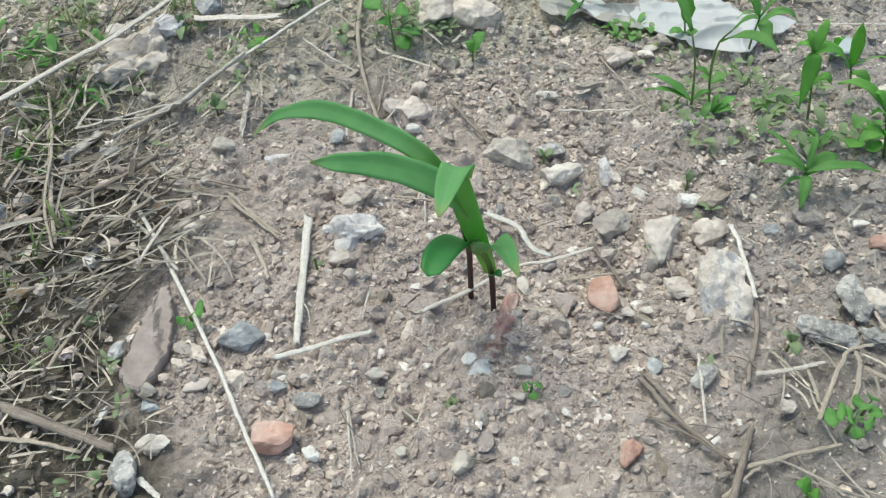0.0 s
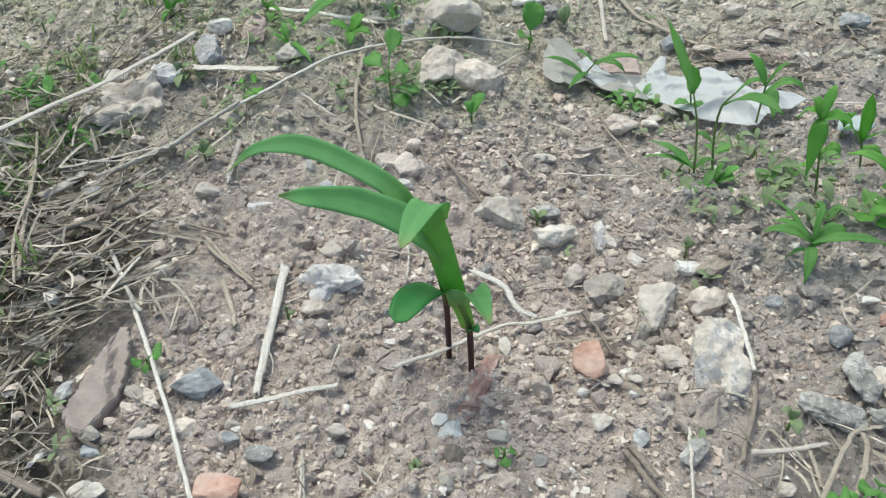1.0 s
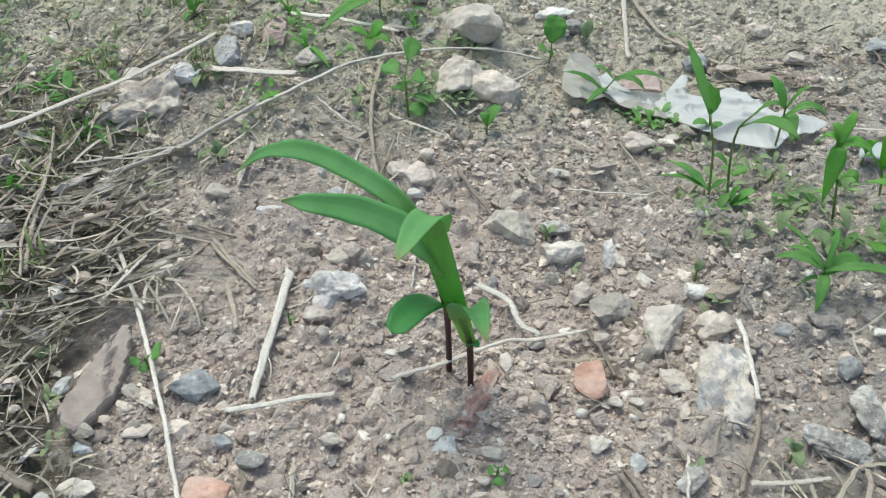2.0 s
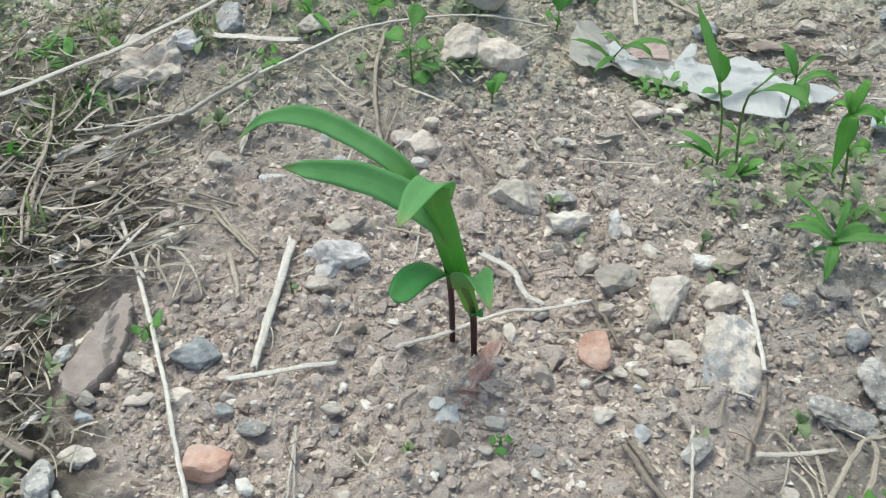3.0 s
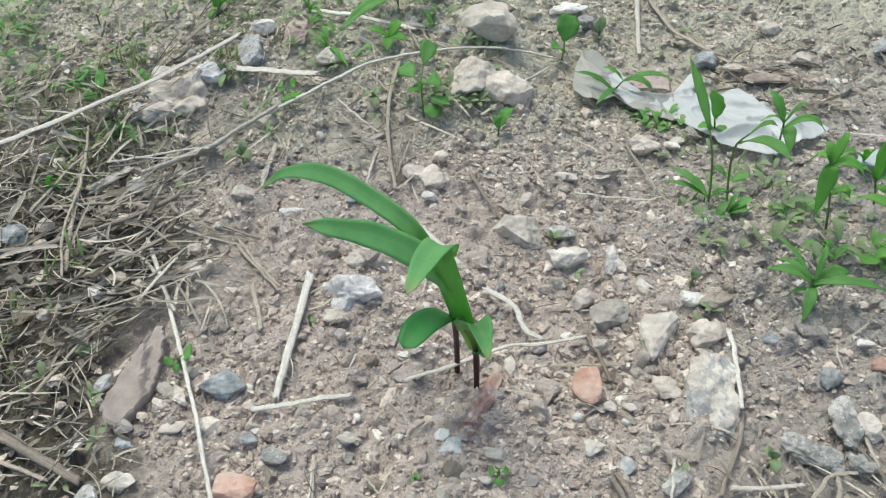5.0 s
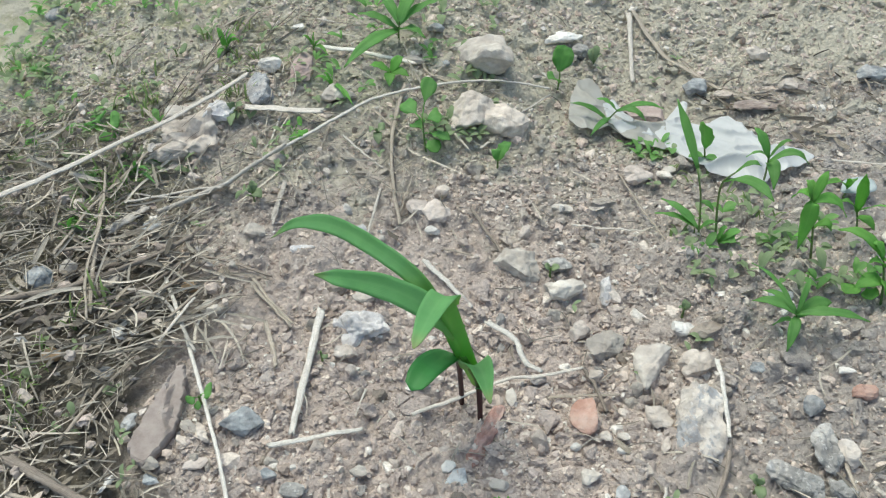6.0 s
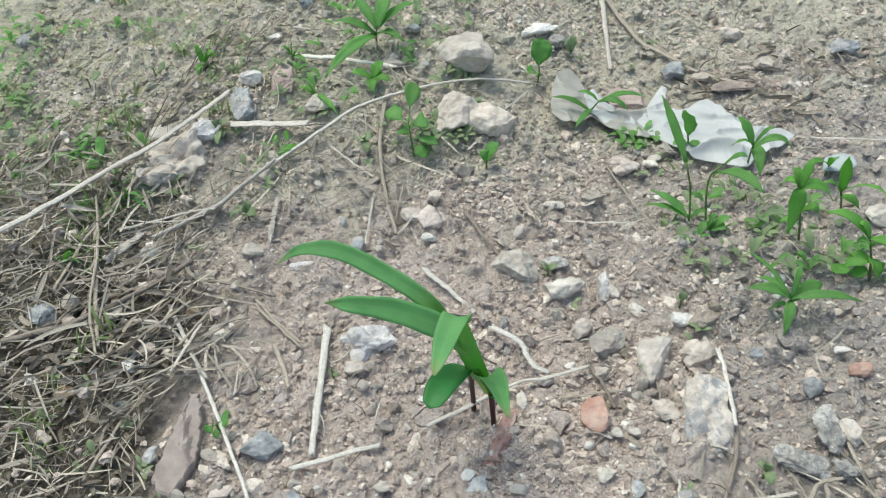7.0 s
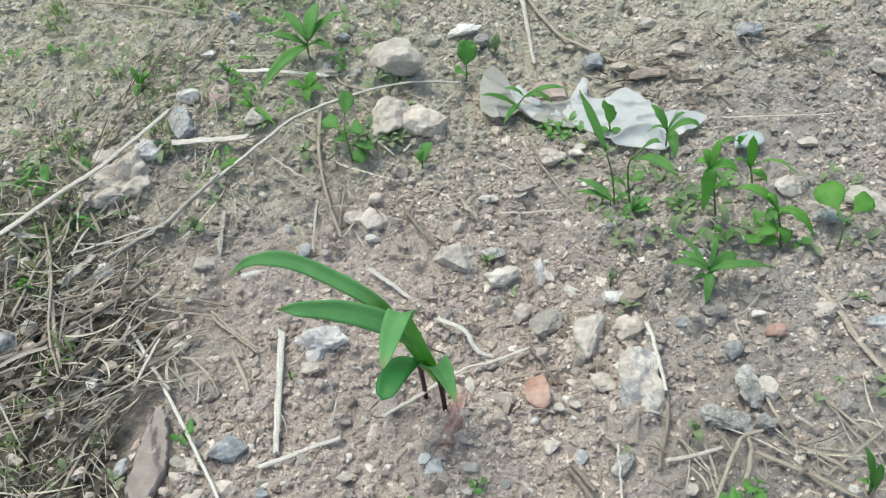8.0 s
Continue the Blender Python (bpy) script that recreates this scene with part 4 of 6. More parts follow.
stalk([(0.2225, 0.2861), (0.2358, 0.3126), (0.2388, 0.3278)], 0.0031, "tan", "tan dry stalk lying on the soil", 319, lift=0.006)
stalk([(0.1109, 0.3174), (0.1272, 0.2878), (0.1501, 0.2596)], 0.0033, "brown", "thin brown twig lying on the soil", 320, name="twig", flat=0.8)
stalk([(0.1115, 0.2904), (0.1301, 0.2779), (0.1495, 0.2596)], 0.0023, "brown", "thin brown twig lying on the soil", 321, name="twig", flat=0.8)
stalk([(0.1801, 0.2738), (0.1913, 0.2478), (0.1960, 0.2307)], 0.0018, "brown", "thin brown twig lying on the soil", 322, name="twig", flat=0.8)
stalk([(0.1449, 0.2327), (0.1666, 0.2791)], 0.0045, "brown", "thick brown twig lying on the soil", 323, name="twig", flat=0.8)
stalk([(0.1567, 0.2543), (0.1830, 0.2603), (0.2127, 0.2668)], 0.0031, "tan", "tan dry stalk lying on the soil", 324)
stalk([(0.1410, 0.2361), (0.1668, 0.2560)], 0.0019, "tan", "tan dry stalk lying on the soil", 325)
stalk([(-0.0694, 0.3102), (-0.0649, 0.2837), (-0.0599, 0.2508)], 0.0013, "pale", "pale dry straw stalk lying on the soil", 326)
stalk([(-0.0687, 0.3101), (-0.0629, 0.2837), (-0.0569, 0.2602)], 0.0013, "pale", "pale dry straw stalk lying on the soil", 327)
stalk([(-0.0205, 0.3083), (-0.0246, 0.2888)], 0.0013, "pale", "pale dry straw stalk lying on the soil", 328)
stalk([(-0.0246, 0.2888), (-0.0359, 0.3010)], 0.0014, "pale", "pale dry straw stalk lying on the soil", 329)
stalk([(-0.0377, 0.2662), (-0.0456, 0.2543)], 0.0013, "tan", "tan dry stalk lying on the soil", 330)
stalk([(0.3301, 0.4742), (0.3428, 0.4427), (0.3465, 0.4065), (0.3567, 0.3609)], 0.0057, "tan", "thick tan dry stalk lying on the soil", 331)
stalk([(0.1455, 0.9385), (0.1761, 0.8808), (0.2076, 0.8478), (0.2398, 0.8129), (0.2776, 0.7821)], 0.0052, "tan", "thick tan dry stalk lying on the soil", 332)
stalk([(0.1868, 0.8876), (0.2189, 0.8378), (0.2609, 0.7945)], 0.0032, "tan", "tan dry stalk lying on the soil", 333)
stalk([(0.1403, 0.9343), (0.1430, 0.8879), (0.1452, 0.8346)], 0.0060, "pale", "thick pale dry straw stalk lying on the soil", 334)
stalk([(0.1268, 0.6653), (0.1482, 0.6086), (0.1684, 0.5629)], 0.0022, "tan", "tan dry stalk lying on the soil", 335)
stalk([(0.0839, 0.5893), (0.1135, 0.5875), (0.1461, 0.5865)], 0.0021, "pale", "pale dry straw stalk lying on the soil", 336)
stalk([(0.3061, 0.6961), (0.3462, 0.6891), (0.4228, 0.6782)], 0.0028, "pale", "pale dry straw stalk lying on the soil", 337)
stalk([(-0.3427, 0.5792), (-0.3237, 0.5251), (-0.3074, 0.4821), (-0.2889, 0.4369)], 0.0048, "tan", "thick tan dry stalk lying on the soil", 338, lift=0.012)
stalk([(-0.3212, 0.5415), (-0.2990, 0.5755)], 0.0096, "pale", "thick pale dry straw stalk lying on the soil", 339, lift=0.008)
stalk([(-0.2437, 0.4751), (-0.2380, 0.4994), (-0.2202, 0.5139), (-0.1596, 0.4972)], 0.0030, "brown", "thin brown twig lying on the soil", 340, name="twig", flat=0.8)
stalk([(-0.3690, 0.4806), (-0.3141, 0.4957), (-0.2587, 0.5197)], 0.0060, "brown", "thick brown twig lying on the soil", 341, name="twig", flat=0.8)
stalk([(-0.3525, 0.4306), (-0.3079, 0.4424), (-0.2598, 0.4632)], 0.0056, "brown", "thick brown twig lying on the soil", 342, name="twig", flat=0.8)
stalk([(-0.3338, 0.5027), (-0.2842, 0.5055), (-0.2180, 0.5119)], 0.0035, "tan", "tan dry stalk lying on the soil", 343, lift=0.006)
stalk([(-0.2728, 0.4681), (-0.2418, 0.4612), (-0.2179, 0.4385), (-0.1938, 0.4088)], 0.0037, "pale", "pale dry straw stalk lying on the soil", 344, lift=0.008)
stalk([(-0.1768, 0.6061), (-0.1771, 0.5613)], 0.0047, "pale", "thick pale dry straw stalk lying on the soil", 345)
stalk([(-0.1523, 0.4502), (-0.1398, 0.4255), (-0.1320, 0.4063)], 0.0037, "tan", "tan dry stalk lying on the soil", 346)
stalk([(-0.1746, 0.4876), (-0.1524, 0.4665), (-0.1296, 0.4460)], 0.0029, "tan", "tan dry stalk lying on the soil", 347)
stalk([(-0.0047, 0.6764), (0.0174, 0.7119), (0.0273, 0.7365), (0.0580, 0.7830)], 0.0033, "pale", "pale dry straw stalk lying on the soil", 348)
stalk([(-0.1365, 0.6731), (-0.1103, 0.6499), (-0.0914, 0.6359)], 0.0026, "pale", "pale dry straw stalk lying on the soil", 349)
stalk([(-0.1129, 0.7100), (-0.0834, 0.6865), (-0.0568, 0.6702)], 0.0027, "tan", "tan dry stalk lying on the soil", 350)
stalk([(-0.2028, 0.6575), (-0.2023, 0.6906), (-0.2038, 0.7135)], 0.0027, "pale", "pale dry straw stalk lying on the soil", 351)
stalk([(-0.2911, 0.3067), (-0.2489, 0.2899), (-0.1994, 0.2701)], 0.0068, "brown", "thick grey-brown dry stalk lying on the soil", 352, flat=0.8, lift=0.004)
stalk([(-0.2792, 0.2820), (-0.2496, 0.2770), (-0.2190, 0.2692)], 0.0033, "tan", "tan dry stalk lying on the soil", 353, lift=0.004)
stalk([(0.2420, 0.3185), (0.2733, 0.2953), (0.3004, 0.2703)], 0.0035, "tan", "tan dry stalk lying on the soil", 354)
stalk([(0.2625, 0.3749), (0.2649, 0.3486), (0.2678, 0.3212)], 0.0033, "tan", "tan dry stalk lying on the soil", 355)
stalk([(0.2732, 0.3191), (0.2858, 0.3090), (0.2976, 0.2957)], 0.0039, "tan", "tan dry stalk lying on the soil", 356)
stalk([(0.2757, 0.3471), (0.2880, 0.3344)], 0.0032, "pale", "pale dry straw stalk lying on the soil", 357)
stalk([(0.2978, 0.3645), (0.3172, 0.3313), (0.3254, 0.3064)], 0.0024, "tan", "tan dry stalk lying on the soil", 358)
stalk([(0.1922, 0.3371), (0.2006, 0.3226), (0.2085, 0.3077)], 0.0020, "tan", "tan dry stalk lying on the soil", 359)
stalk([(-0.0612, 0.3944), (-0.0639, 0.3704)], 0.0015, "pale", "pale dry straw stalk lying on the soil", 360)
stalk([(-0.1391, 0.3535), (-0.1496, 0.3468)], 0.0018, "tan", "tan dry stalk lying on the soil", 361)
stalk([(-0.1761, 0.6020), (-0.1748, 0.5558)], 0.0027, "pale", "pale dry straw stalk lying on the soil", 362)
stalk([(-0.0261, 0.4950), (-0.0244, 0.4592)], 0.0017, "pale", "pale dry straw stalk lying on the soil", 363)
stalk([(-0.1748, 0.4932), (-0.1514, 0.4689), (-0.1299, 0.4502)], 0.0029, "tan", "tan dry stalk lying on the soil", 364)
stalk([(-0.0887, 0.7278), (-0.0899, 0.6810), (-0.0737, 0.6020)], 0.0030, "brown", "thin brown twig lying on the soil", 365, name="twig", flat=0.8)
stalk([(-0.0473, 0.4889), (-0.0216, 0.4847), (0.0017, 0.4811)], 0.0021, "tan", "tan dry stalk lying on the soil", 366)
stalk([(-0.0049, 0.5971), (0.0136, 0.5664), (0.0268, 0.5464)], 0.0041, "brown", "thick brown twig lying on the soil", 367, name="twig", flat=0.8)
stalk([(-0.0228, 0.5458), (0.0042, 0.5415)], 0.0027, "tan", "tan dry stalk lying on the soil", 368)
stalk([(-0.0889, 0.6102), (-0.0904, 0.5556)], 0.0026, "pale", "pale dry straw stalk lying on the soil", 369)
stalk([(-0.0625, 0.6304), (-0.0665, 0.5812)], 0.0021, "tan", "tan dry stalk lying on the soil", 370)
stalk([(-0.2242, 0.4378), (-0.2091, 0.4707), (-0.2031, 0.4642)], 0.0024, "tan", "tan dry stalk lying on the soil", 371, lift=0.01)
stalk([(-0.2235, 0.4092), (-0.2122, 0.4521), (-0.2101, 0.4588)], 0.0033, "pale", "pale dry straw stalk lying on the soil", 372, lift=0.012)
stalk([(-0.2759, 0.4310), (-0.2525, 0.4509), (-0.2256, 0.4833)], 0.0033, "tan", "tan dry stalk lying on the soil", 373, lift=0.012)
stalk([(-0.3483, 0.4972), (-0.3453, 0.5514), (-0.3378, 0.5841)], 0.0031, "tan", "tan dry stalk lying on the soil", 374, lift=0.014)
stalk([(-0.3132, 0.5859), (-0.2510, 0.5811), (-0.2353, 0.5896)], 0.0026, "pale", "pale dry straw stalk lying on the soil", 375, lift=0.012)
stalk([(-0.2510, 0.4158), (-0.2189, 0.4399), (-0.1901, 0.4657)], 0.0028, "tan", "tan dry stalk lying on the soil", 376, lift=0.006)
stalk([(-0.2607, 0.3221), (-0.2506, 0.3633), (-0.2401, 0.3924)], 0.0034, "tan", "tan dry stalk lying on the soil", 377, lift=0.008)
stalk([(-0.3232, 0.3845), (-0.2983, 0.3921), (-0.2617, 0.4090)], 0.0027, "tan", "tan dry stalk lying on the soil", 378, lift=0.01)
stalk([(-0.2979, 0.7281), (-0.2824, 0.7704), (-0.2668, 0.8321), (-0.2487, 0.8511)], 0.0050, "brown", "dark dry leaf blade lying on the soil", 379, name="twig", flat=0.3, lift=0.004)
stalk([(-0.1824, 0.2535), (-0.1647, 0.2394)], 0.0041, "white", "thick bleached white dry stalk lying on the soil", 380)
stalk([(0.1136, 0.3238), (0.1267, 0.2991)], 0.0050, "brown", "thick brown twig lying on the soil", 381, name="twig", flat=0.4)
stalk([(-0.2471, 0.8905), (-0.3156, 0.9139), (-0.3779, 0.9275)], 0.0046, "tan", "thick tan dry stalk lying on the soil", 382)
stalk([(-0.4139, 0.8496), (-0.3715, 0.8620)], 0.0038, "tan", "tan dry stalk lying on the soil", 383)
stalk([(-0.1972, 0.8405), (-0.1720, 0.8365)], 0.0031, "pale", "pale dry straw stalk lying on the soil", 384)
stalk([(-0.1860, 0.8193), (-0.1522, 0.8187)], 0.0031, "pale", "pale dry straw stalk lying on the soil", 385)
stalk([(-0.0787, 0.8201), (-0.0717, 0.7807), (-0.0476, 0.7661)], 0.0030, "tan", "tan dry stalk lying on the soil", 386)
stalk([(-0.1513, 0.6848), (-0.1556, 0.6355)], 0.0022, "tan", "tan dry stalk lying on the soil", 387)
stalk([(-0.3824, 0.4402), (-0.3274, 0.4590), (-0.2849, 0.4884), (-0.2373, 0.5301)], 0.0056, "brown", "thick brown twig lying on the soil", 388, name="twig", flat=0.8, lift=0.01)
stalk([(-0.3691, 0.4125), (-0.3422, 0.4381), (-0.2946, 0.4499)], 0.0027, "tan", "tan dry stalk lying on the soil", 389, lift=0.012)
stalk([(-0.3612, 0.3928), (-0.3211, 0.4184), (-0.2742, 0.4297), (-0.2261, 0.4380)], 0.0027, "tan", "tan dry stalk lying on the soil", 390, lift=0.01)
stalk([(-0.3194, 0.5751), (-0.2741, 0.5877), (-0.2301, 0.5901)], 0.0031, "pale", "pale dry straw stalk lying on the soil", 391, lift=0.012)
stalk([(-0.3489, 0.5031), (-0.3099, 0.5169), (-0.2816, 0.5231)], 0.0034, "brown", "thin brown twig lying on the soil", 392, name="twig", flat=0.8, lift=0.012)
stalk([(-0.3363, 0.5840), (-0.3164, 0.6236), (-0.2929, 0.6438)], 0.0037, "tan", "tan dry stalk lying on the soil", 393, lift=0.014)
stalk([(-0.2827, 0.4528), (-0.2556, 0.4723), (-0.2353, 0.5032)], 0.0028, "brown", "thin brown twig lying on the soil", 394, name="twig", flat=0.8, lift=0.008)
stalk([(-0.2792, 0.5004), (-0.2552, 0.5203), (-0.2367, 0.5280)], 0.0034, "tan", "tan dry stalk lying on the soil", 395, lift=0.01)
stalk([(-0.3469, 0.6052), (-0.3308, 0.5536), (-0.3090, 0.4773), (-0.2859, 0.4273)], 0.0028, "tan", "tan dry stalk lying on the soil", 396, lift=0.016)
stalk([(-0.2643, 0.4327), (-0.2403, 0.4694), (-0.2177, 0.4928)], 0.0023, "brown", "thin brown twig lying on the soil", 397, name="twig", flat=0.8, lift=0.008)


# ---------------------------------------------------------------- leaves
def blade(points, width, fold=0.25, profile=(0.35, 1.0, 0.9, 0.05), lean=0.0, ruffle=0.0, across=5, steps=14, seed=0, side=None, ragged=0.0):
    """A leaf along a curve: its width swells by the profile, and its halves fold up by the given share."""
    rng = np.random.RandomState(seed)
    line = smooth_line(points, steps)
    way = np.gradient(line, axis=0)
    way /= np.linalg.norm(way, axis=1)[:, None] + 1e-12
    s = np.linspace(0, 1, steps)
    wide = np.interp(s, np.linspace(0, 1, len(profile)), profile)
    wide = np.convolve(np.r_[wide[0], wide, wide[-1]], (0.25, 0.5, 0.25), "valid") * width / 2
    wide = wide * (1 + ragged * np.convolve(rng.normal(size=steps + 2), (0.5, 0.7, 0.5), "valid"))
    wide[-1] = min(wide[-1], width * 0.03)
    first = np.cross(way, (0, 0, 1.0)) if side is None else np.broadcast_to(np.asarray(side, float), way.shape)
    sides = first - (first * way).sum(1)[:, None] * way
    sides /= np.linalg.norm(sides, axis=1)[:, None] + 1e-12
    ups = np.cross(sides, way)
    turn = np.radians(np.broadcast_to(np.interp(s, np.linspace(0, 1, np.size(lean)), np.atleast_1d(lean)), steps))[:, None]
    sides, ups = sides * np.cos(turn) + ups * np.sin(turn), ups * np.cos(turn) - sides * np.sin(turn)
    u = np.linspace(-1, 1, across)
    wave = ruffle * width * np.sin(s * 19 + rng.uniform(0, 6))[:, None] * (u**2)[None] * np.sign(u)[None]
    height = fold * np.abs(u)[None] ** 1.4 * wide[:, None] + wave
    v = line[:, None] + sides[:, None] * (u[None] * wide[:, None])[..., None] + ups[:, None] * height[..., None]
    uv = np.stack(np.broadcast_arrays((u[None] + 1) / 2, s[:, None]), -1)
    return v.reshape(-1, 3), quads(steps, across), uv.reshape(-1, 2)


def leaf(name, material, parent, *args, thick=0.0003, label="", **more):
    v, f, uv = blade(*args, **more)
    ob = part(name, mesh_of(name, v, f, True, uv), material, parent, label)
    shell = ob.modifiers.new("thickness", "SOLIDIFY")
    shell.thickness = thick
    return ob


def plant(name, label, category, group=""):
    return tagged(new(name), label, category, group)


def arch(a, b, rise):
    a, b = np.asarray(a, float), np.asarray(b, float)
    up = np.array((0, 0, rise))
    return [a, a * 0.65 + b * 0.35 + up * 0.9, a * 0.3 + b * 0.7 + up * 0.85, b]


def weed(x, y, label, leaves, kind="weed", stem=None, seed=0, name="weed", wide="oval", group="small weeds"):
    """A low plant: leaves (base height, tip x, y, height above the soil there, width, rise), and a stem of points (x, y, height) if it shows."""
    z = float(base_z(x, y))
    root = plant(name, label, "weed", group)
    root.location = (x, y, z)
    rng = np.random.RandomState(seed)
    top = [(0, 0, -0.004), (0, 0, 0.008)]
    if stem:
        top = [(0, 0, -0.004)] + [(p - x, q - y, h) for p, q, h in stem]
    line = smooth_line(top, 8)
    length = line[-1][2]
    part("stem", tube_mesh("stem", line, np.linspace(0.0011, 0.0007, 8), 6), WEED_STEM, root)
    shape = {"oval": (0.12, 0.85, 1.0, 0.8, 0.1), "lance": (0.25, 0.9, 1.0, 0.6, 0.03), "blade": (0.15, 0.5, 0.95, 1.0, 0.7, 0.03), "round": (0.07, 0.07, 0.07, 0.09, 0.78, 1.08, 0.92, 0.15), "disc": (0.06, 0.06, 0.06, 0.08, 0.7, 1.0, 1.06, 0.98, 0.75, 0.25), "grass": (0.7, 1.0, 0.8, 0.03)}[wide]
    for h, tx, ty, th, w, rise in leaves:
        long = wide == "round" and math.hypot(tx - x, ty - y, th) > 0.014
        w = w * (1.3 if long else 1.1 if wide == "oval" else 1)
        t = min(max(h / max(length, 1e-4), 0.1), 1.0)
        k = min(int(t * 7), 7)
        b = line[k] if stem else np.array((0, 0, min(h, 0.008)))
        tip = (tx - x, ty - y, th + float(base_z(tx, ty)) - z)
        leaf("leaf", LEAF[kind], root, arch(b, tip, rise), w, fold=rng.uniform(0.1, 0.35), ragged=0.04, profile=(0.07, 0.07, 0.07, 0.07, 0.08, 0.85, 1.1, 0.95, 0.25) if long else shape, lean=rng.uniform(-22, 22), ruffle=0.05, seed=rng.randint(9999), steps=17 if long or wide == "disc" else 13)
    return root


# ---------------------------------------------------------------- corn seedlings
def stem_of(root, points, radii, label):
    line = smooth_line(points, 22)
    return part("stem", tube_mesh("stem", line, np.interp(np.linspace(0, 1, 22), np.linspace(0, 1, len(radii)), radii), 12, 0.85), CORN_STEM, root, label)


corn = plant("corn_seedling", "young green corn seedling with a purple stem base in stony soil", "corn plant", "corn seedlings")
stem_of(corn, [(0.0237, 0.3832, -0.022), (0.0230, 0.3850, 0.006), (0.0212, 0.3872, 0.030), (0.0160, 0.3840, 0.052), (0.0110, 0.3815, 0.068)], (0.0021, 0.0021, 0.0023, 0.0026, 0.0030), "purple stem turning green")
leaf("sheath", CORN_SHEATH, corn, [(0.0210, 0.3872, 0.027), (0.0155, 0.3830, 0.052), (0.0100, 0.380, 0.074), (0.0045, 0.377, 0.100), (-0.0002, 0.376, 0.121), (0.0015, 0.3738, 0.1335)], 0.0138, fold=0.55, profile=(0.55, 0.78, 0.98, 1.06, 1.1, 0.9), side=(-1.0, 0.0, -0.1), thick=0.0006, across=9, steps=18)
leaf("leaf", CORN, corn, [(0.0085, 0.3805, 0.092), (-0.006, 0.379, 0.1135), (-0.033, 0.384, 0.1250), (-0.064, 0.390, 0.1242), (-0.0835, 0.393, 0.1215)], 0.0146, fold=0.2, profile=(0.85, 1.1, 1.12, 1.0, 0.66, 0.05), lean=(12, 4, 0, 0), side=(0.0, 0.65, 0.7), ruffle=0.045, across=7, steps=30, seed=4, ragged=0.035, thick=0.0004)
leaf("leaf", CORN, corn, [(0.0020, 0.379, 0.120), (0.0018, 0.3725, 0.1360), (-0.0020, 0.348, 0.1505), (-0.0075, 0.317, 0.1565)], 0.0158, fold=0.3, profile=(0.85, 1.1, 1.05, 0.85, 0.25), lean=(5, 0, -5), across=7, steps=20, thick=0.0004, label="short curled leaf bending forward")
leaf("first_leaf", CORN, corn, [(0.0164, 0.3845, 0.048), (0.0195, 0.3740, 0.069), (0.0258, 0.3560, 0.088), (0.0335, 0.3250, 0.1005)], 0.0178, fold=0.5, profile=(0.7, 1.1, 1.0, 0.7, 0.1), across=7, steps=16, thick=0.0004, label="short rounded first leaf")
leaf("scale_leaf", CORN_DARK, corn, [(0.0214, 0.3860, 0.026), (0.0245, 0.3820, 0.0335), (0.0275, 0.3785, 0.0345)], 0.0075, fold=0.4, profile=(0.5, 1.0, 0.8, 0.2), across=5, steps=9, label="tiny sheath leaf on the stem")

twin = plant("corn_seedling", "young corn seedling with long arching leaf and purple stem", "corn plant", "corn seedlings")
stem_of(twin, [(0.0086, 0.4000, -0.020), (0.0080, 0.3970, 0.020), (0.0065, 0.3915, 0.052), (0.0005, 0.3875, 0.088), (-0.006, 0.3855, 0.116)], (0.0020, 0.0019, 0.0021, 0.0026, 0.0032), "thin purple stem")
leaf("leaf", CORN, twin, [(-0.004, 0.386, 0.106), (-0.018, 0.391, 0.1275), (-0.042, 0.407, 0.1325), (-0.079, 0.432, 0.1275), (-0.109, 0.445, 0.1140), (-0.1325, 0.452, 0.0905)], 0.0116, fold=0.2, profile=(0.75, 0.95, 1.0, 1.05, 0.95, 0.6, 0.06), lean=(6, 3, 0, 0), side=(0.35, 0.6, 0.66), ruffle=0.045, across=7, steps=34, seed=7, ragged=0.035, thick=0.0004)
leaf("first_leaf", CORN_DARK, twin, [(0.0072, 0.3925, 0.052), (0.000, 0.379, 0.068), (-0.009, 0.361, 0.078), (-0.0165, 0.344, 0.078)], 0.0180, fold=0.2, profile=(0.2, 0.75, 1.05, 1.1, 1.0, 0.55), across=7, steps=18, thick=0.0004, label="rounded dark green first leaf")


weed(-0.0560, 0.6700, "low weed with round bright green leaves", [
    (0.0300, -0.0570, 0.7220, 0.0400, 0.0150, 0.0040),
    (0.0260, -0.0820, 0.6980, 0.0260, 0.0170, 0.0040),
    (0.0200, -0.0680, 0.6830, 0.0180, 0.0170, 0.0030),
    (0.0260, -0.0420, 0.6830, 0.0280, 0.0185, 0.0030),
    (0.0180, -0.0320, 0.6680, 0.0160, 0.0185, 0.0030),
    (0.0140, -0.0430, 0.6580, 0.0080, 0.0140, 0.0030),
], "weed", stem=[(-0.0580, 0.6740, 0.0120), (-0.0600, 0.6800, 0.0300)], seed=500, name="weed", wide="disc")
weed(-0.1073, 0.8290, "tall weed with pointed green leaves", [
    (0.0260, -0.0891, 0.8436, 0.0500, 0.0158, 0.0060),
    (0.0200, -0.1466, 0.8180, 0.0300, 0.0121, 0.0060),
    (0.0200, -0.1502, 0.7539, 0.0140, 0.0141, 0.0080),
    (0.0200, -0.0738, 0.7993, 0.0250, 0.0145, 0.0060),
    (0.0260, -0.1281, 0.8426, 0.0400, 0.0110, 0.0060),
    (0.0260, -0.0618, 0.8442, 0.0400, 0.0135, 0.0060),
], "weed", stem=[(-0.1042, 0.8153, 0.0150), (-0.1013, 0.8085, 0.0300)], seed=501, name="weed", wide="lance")
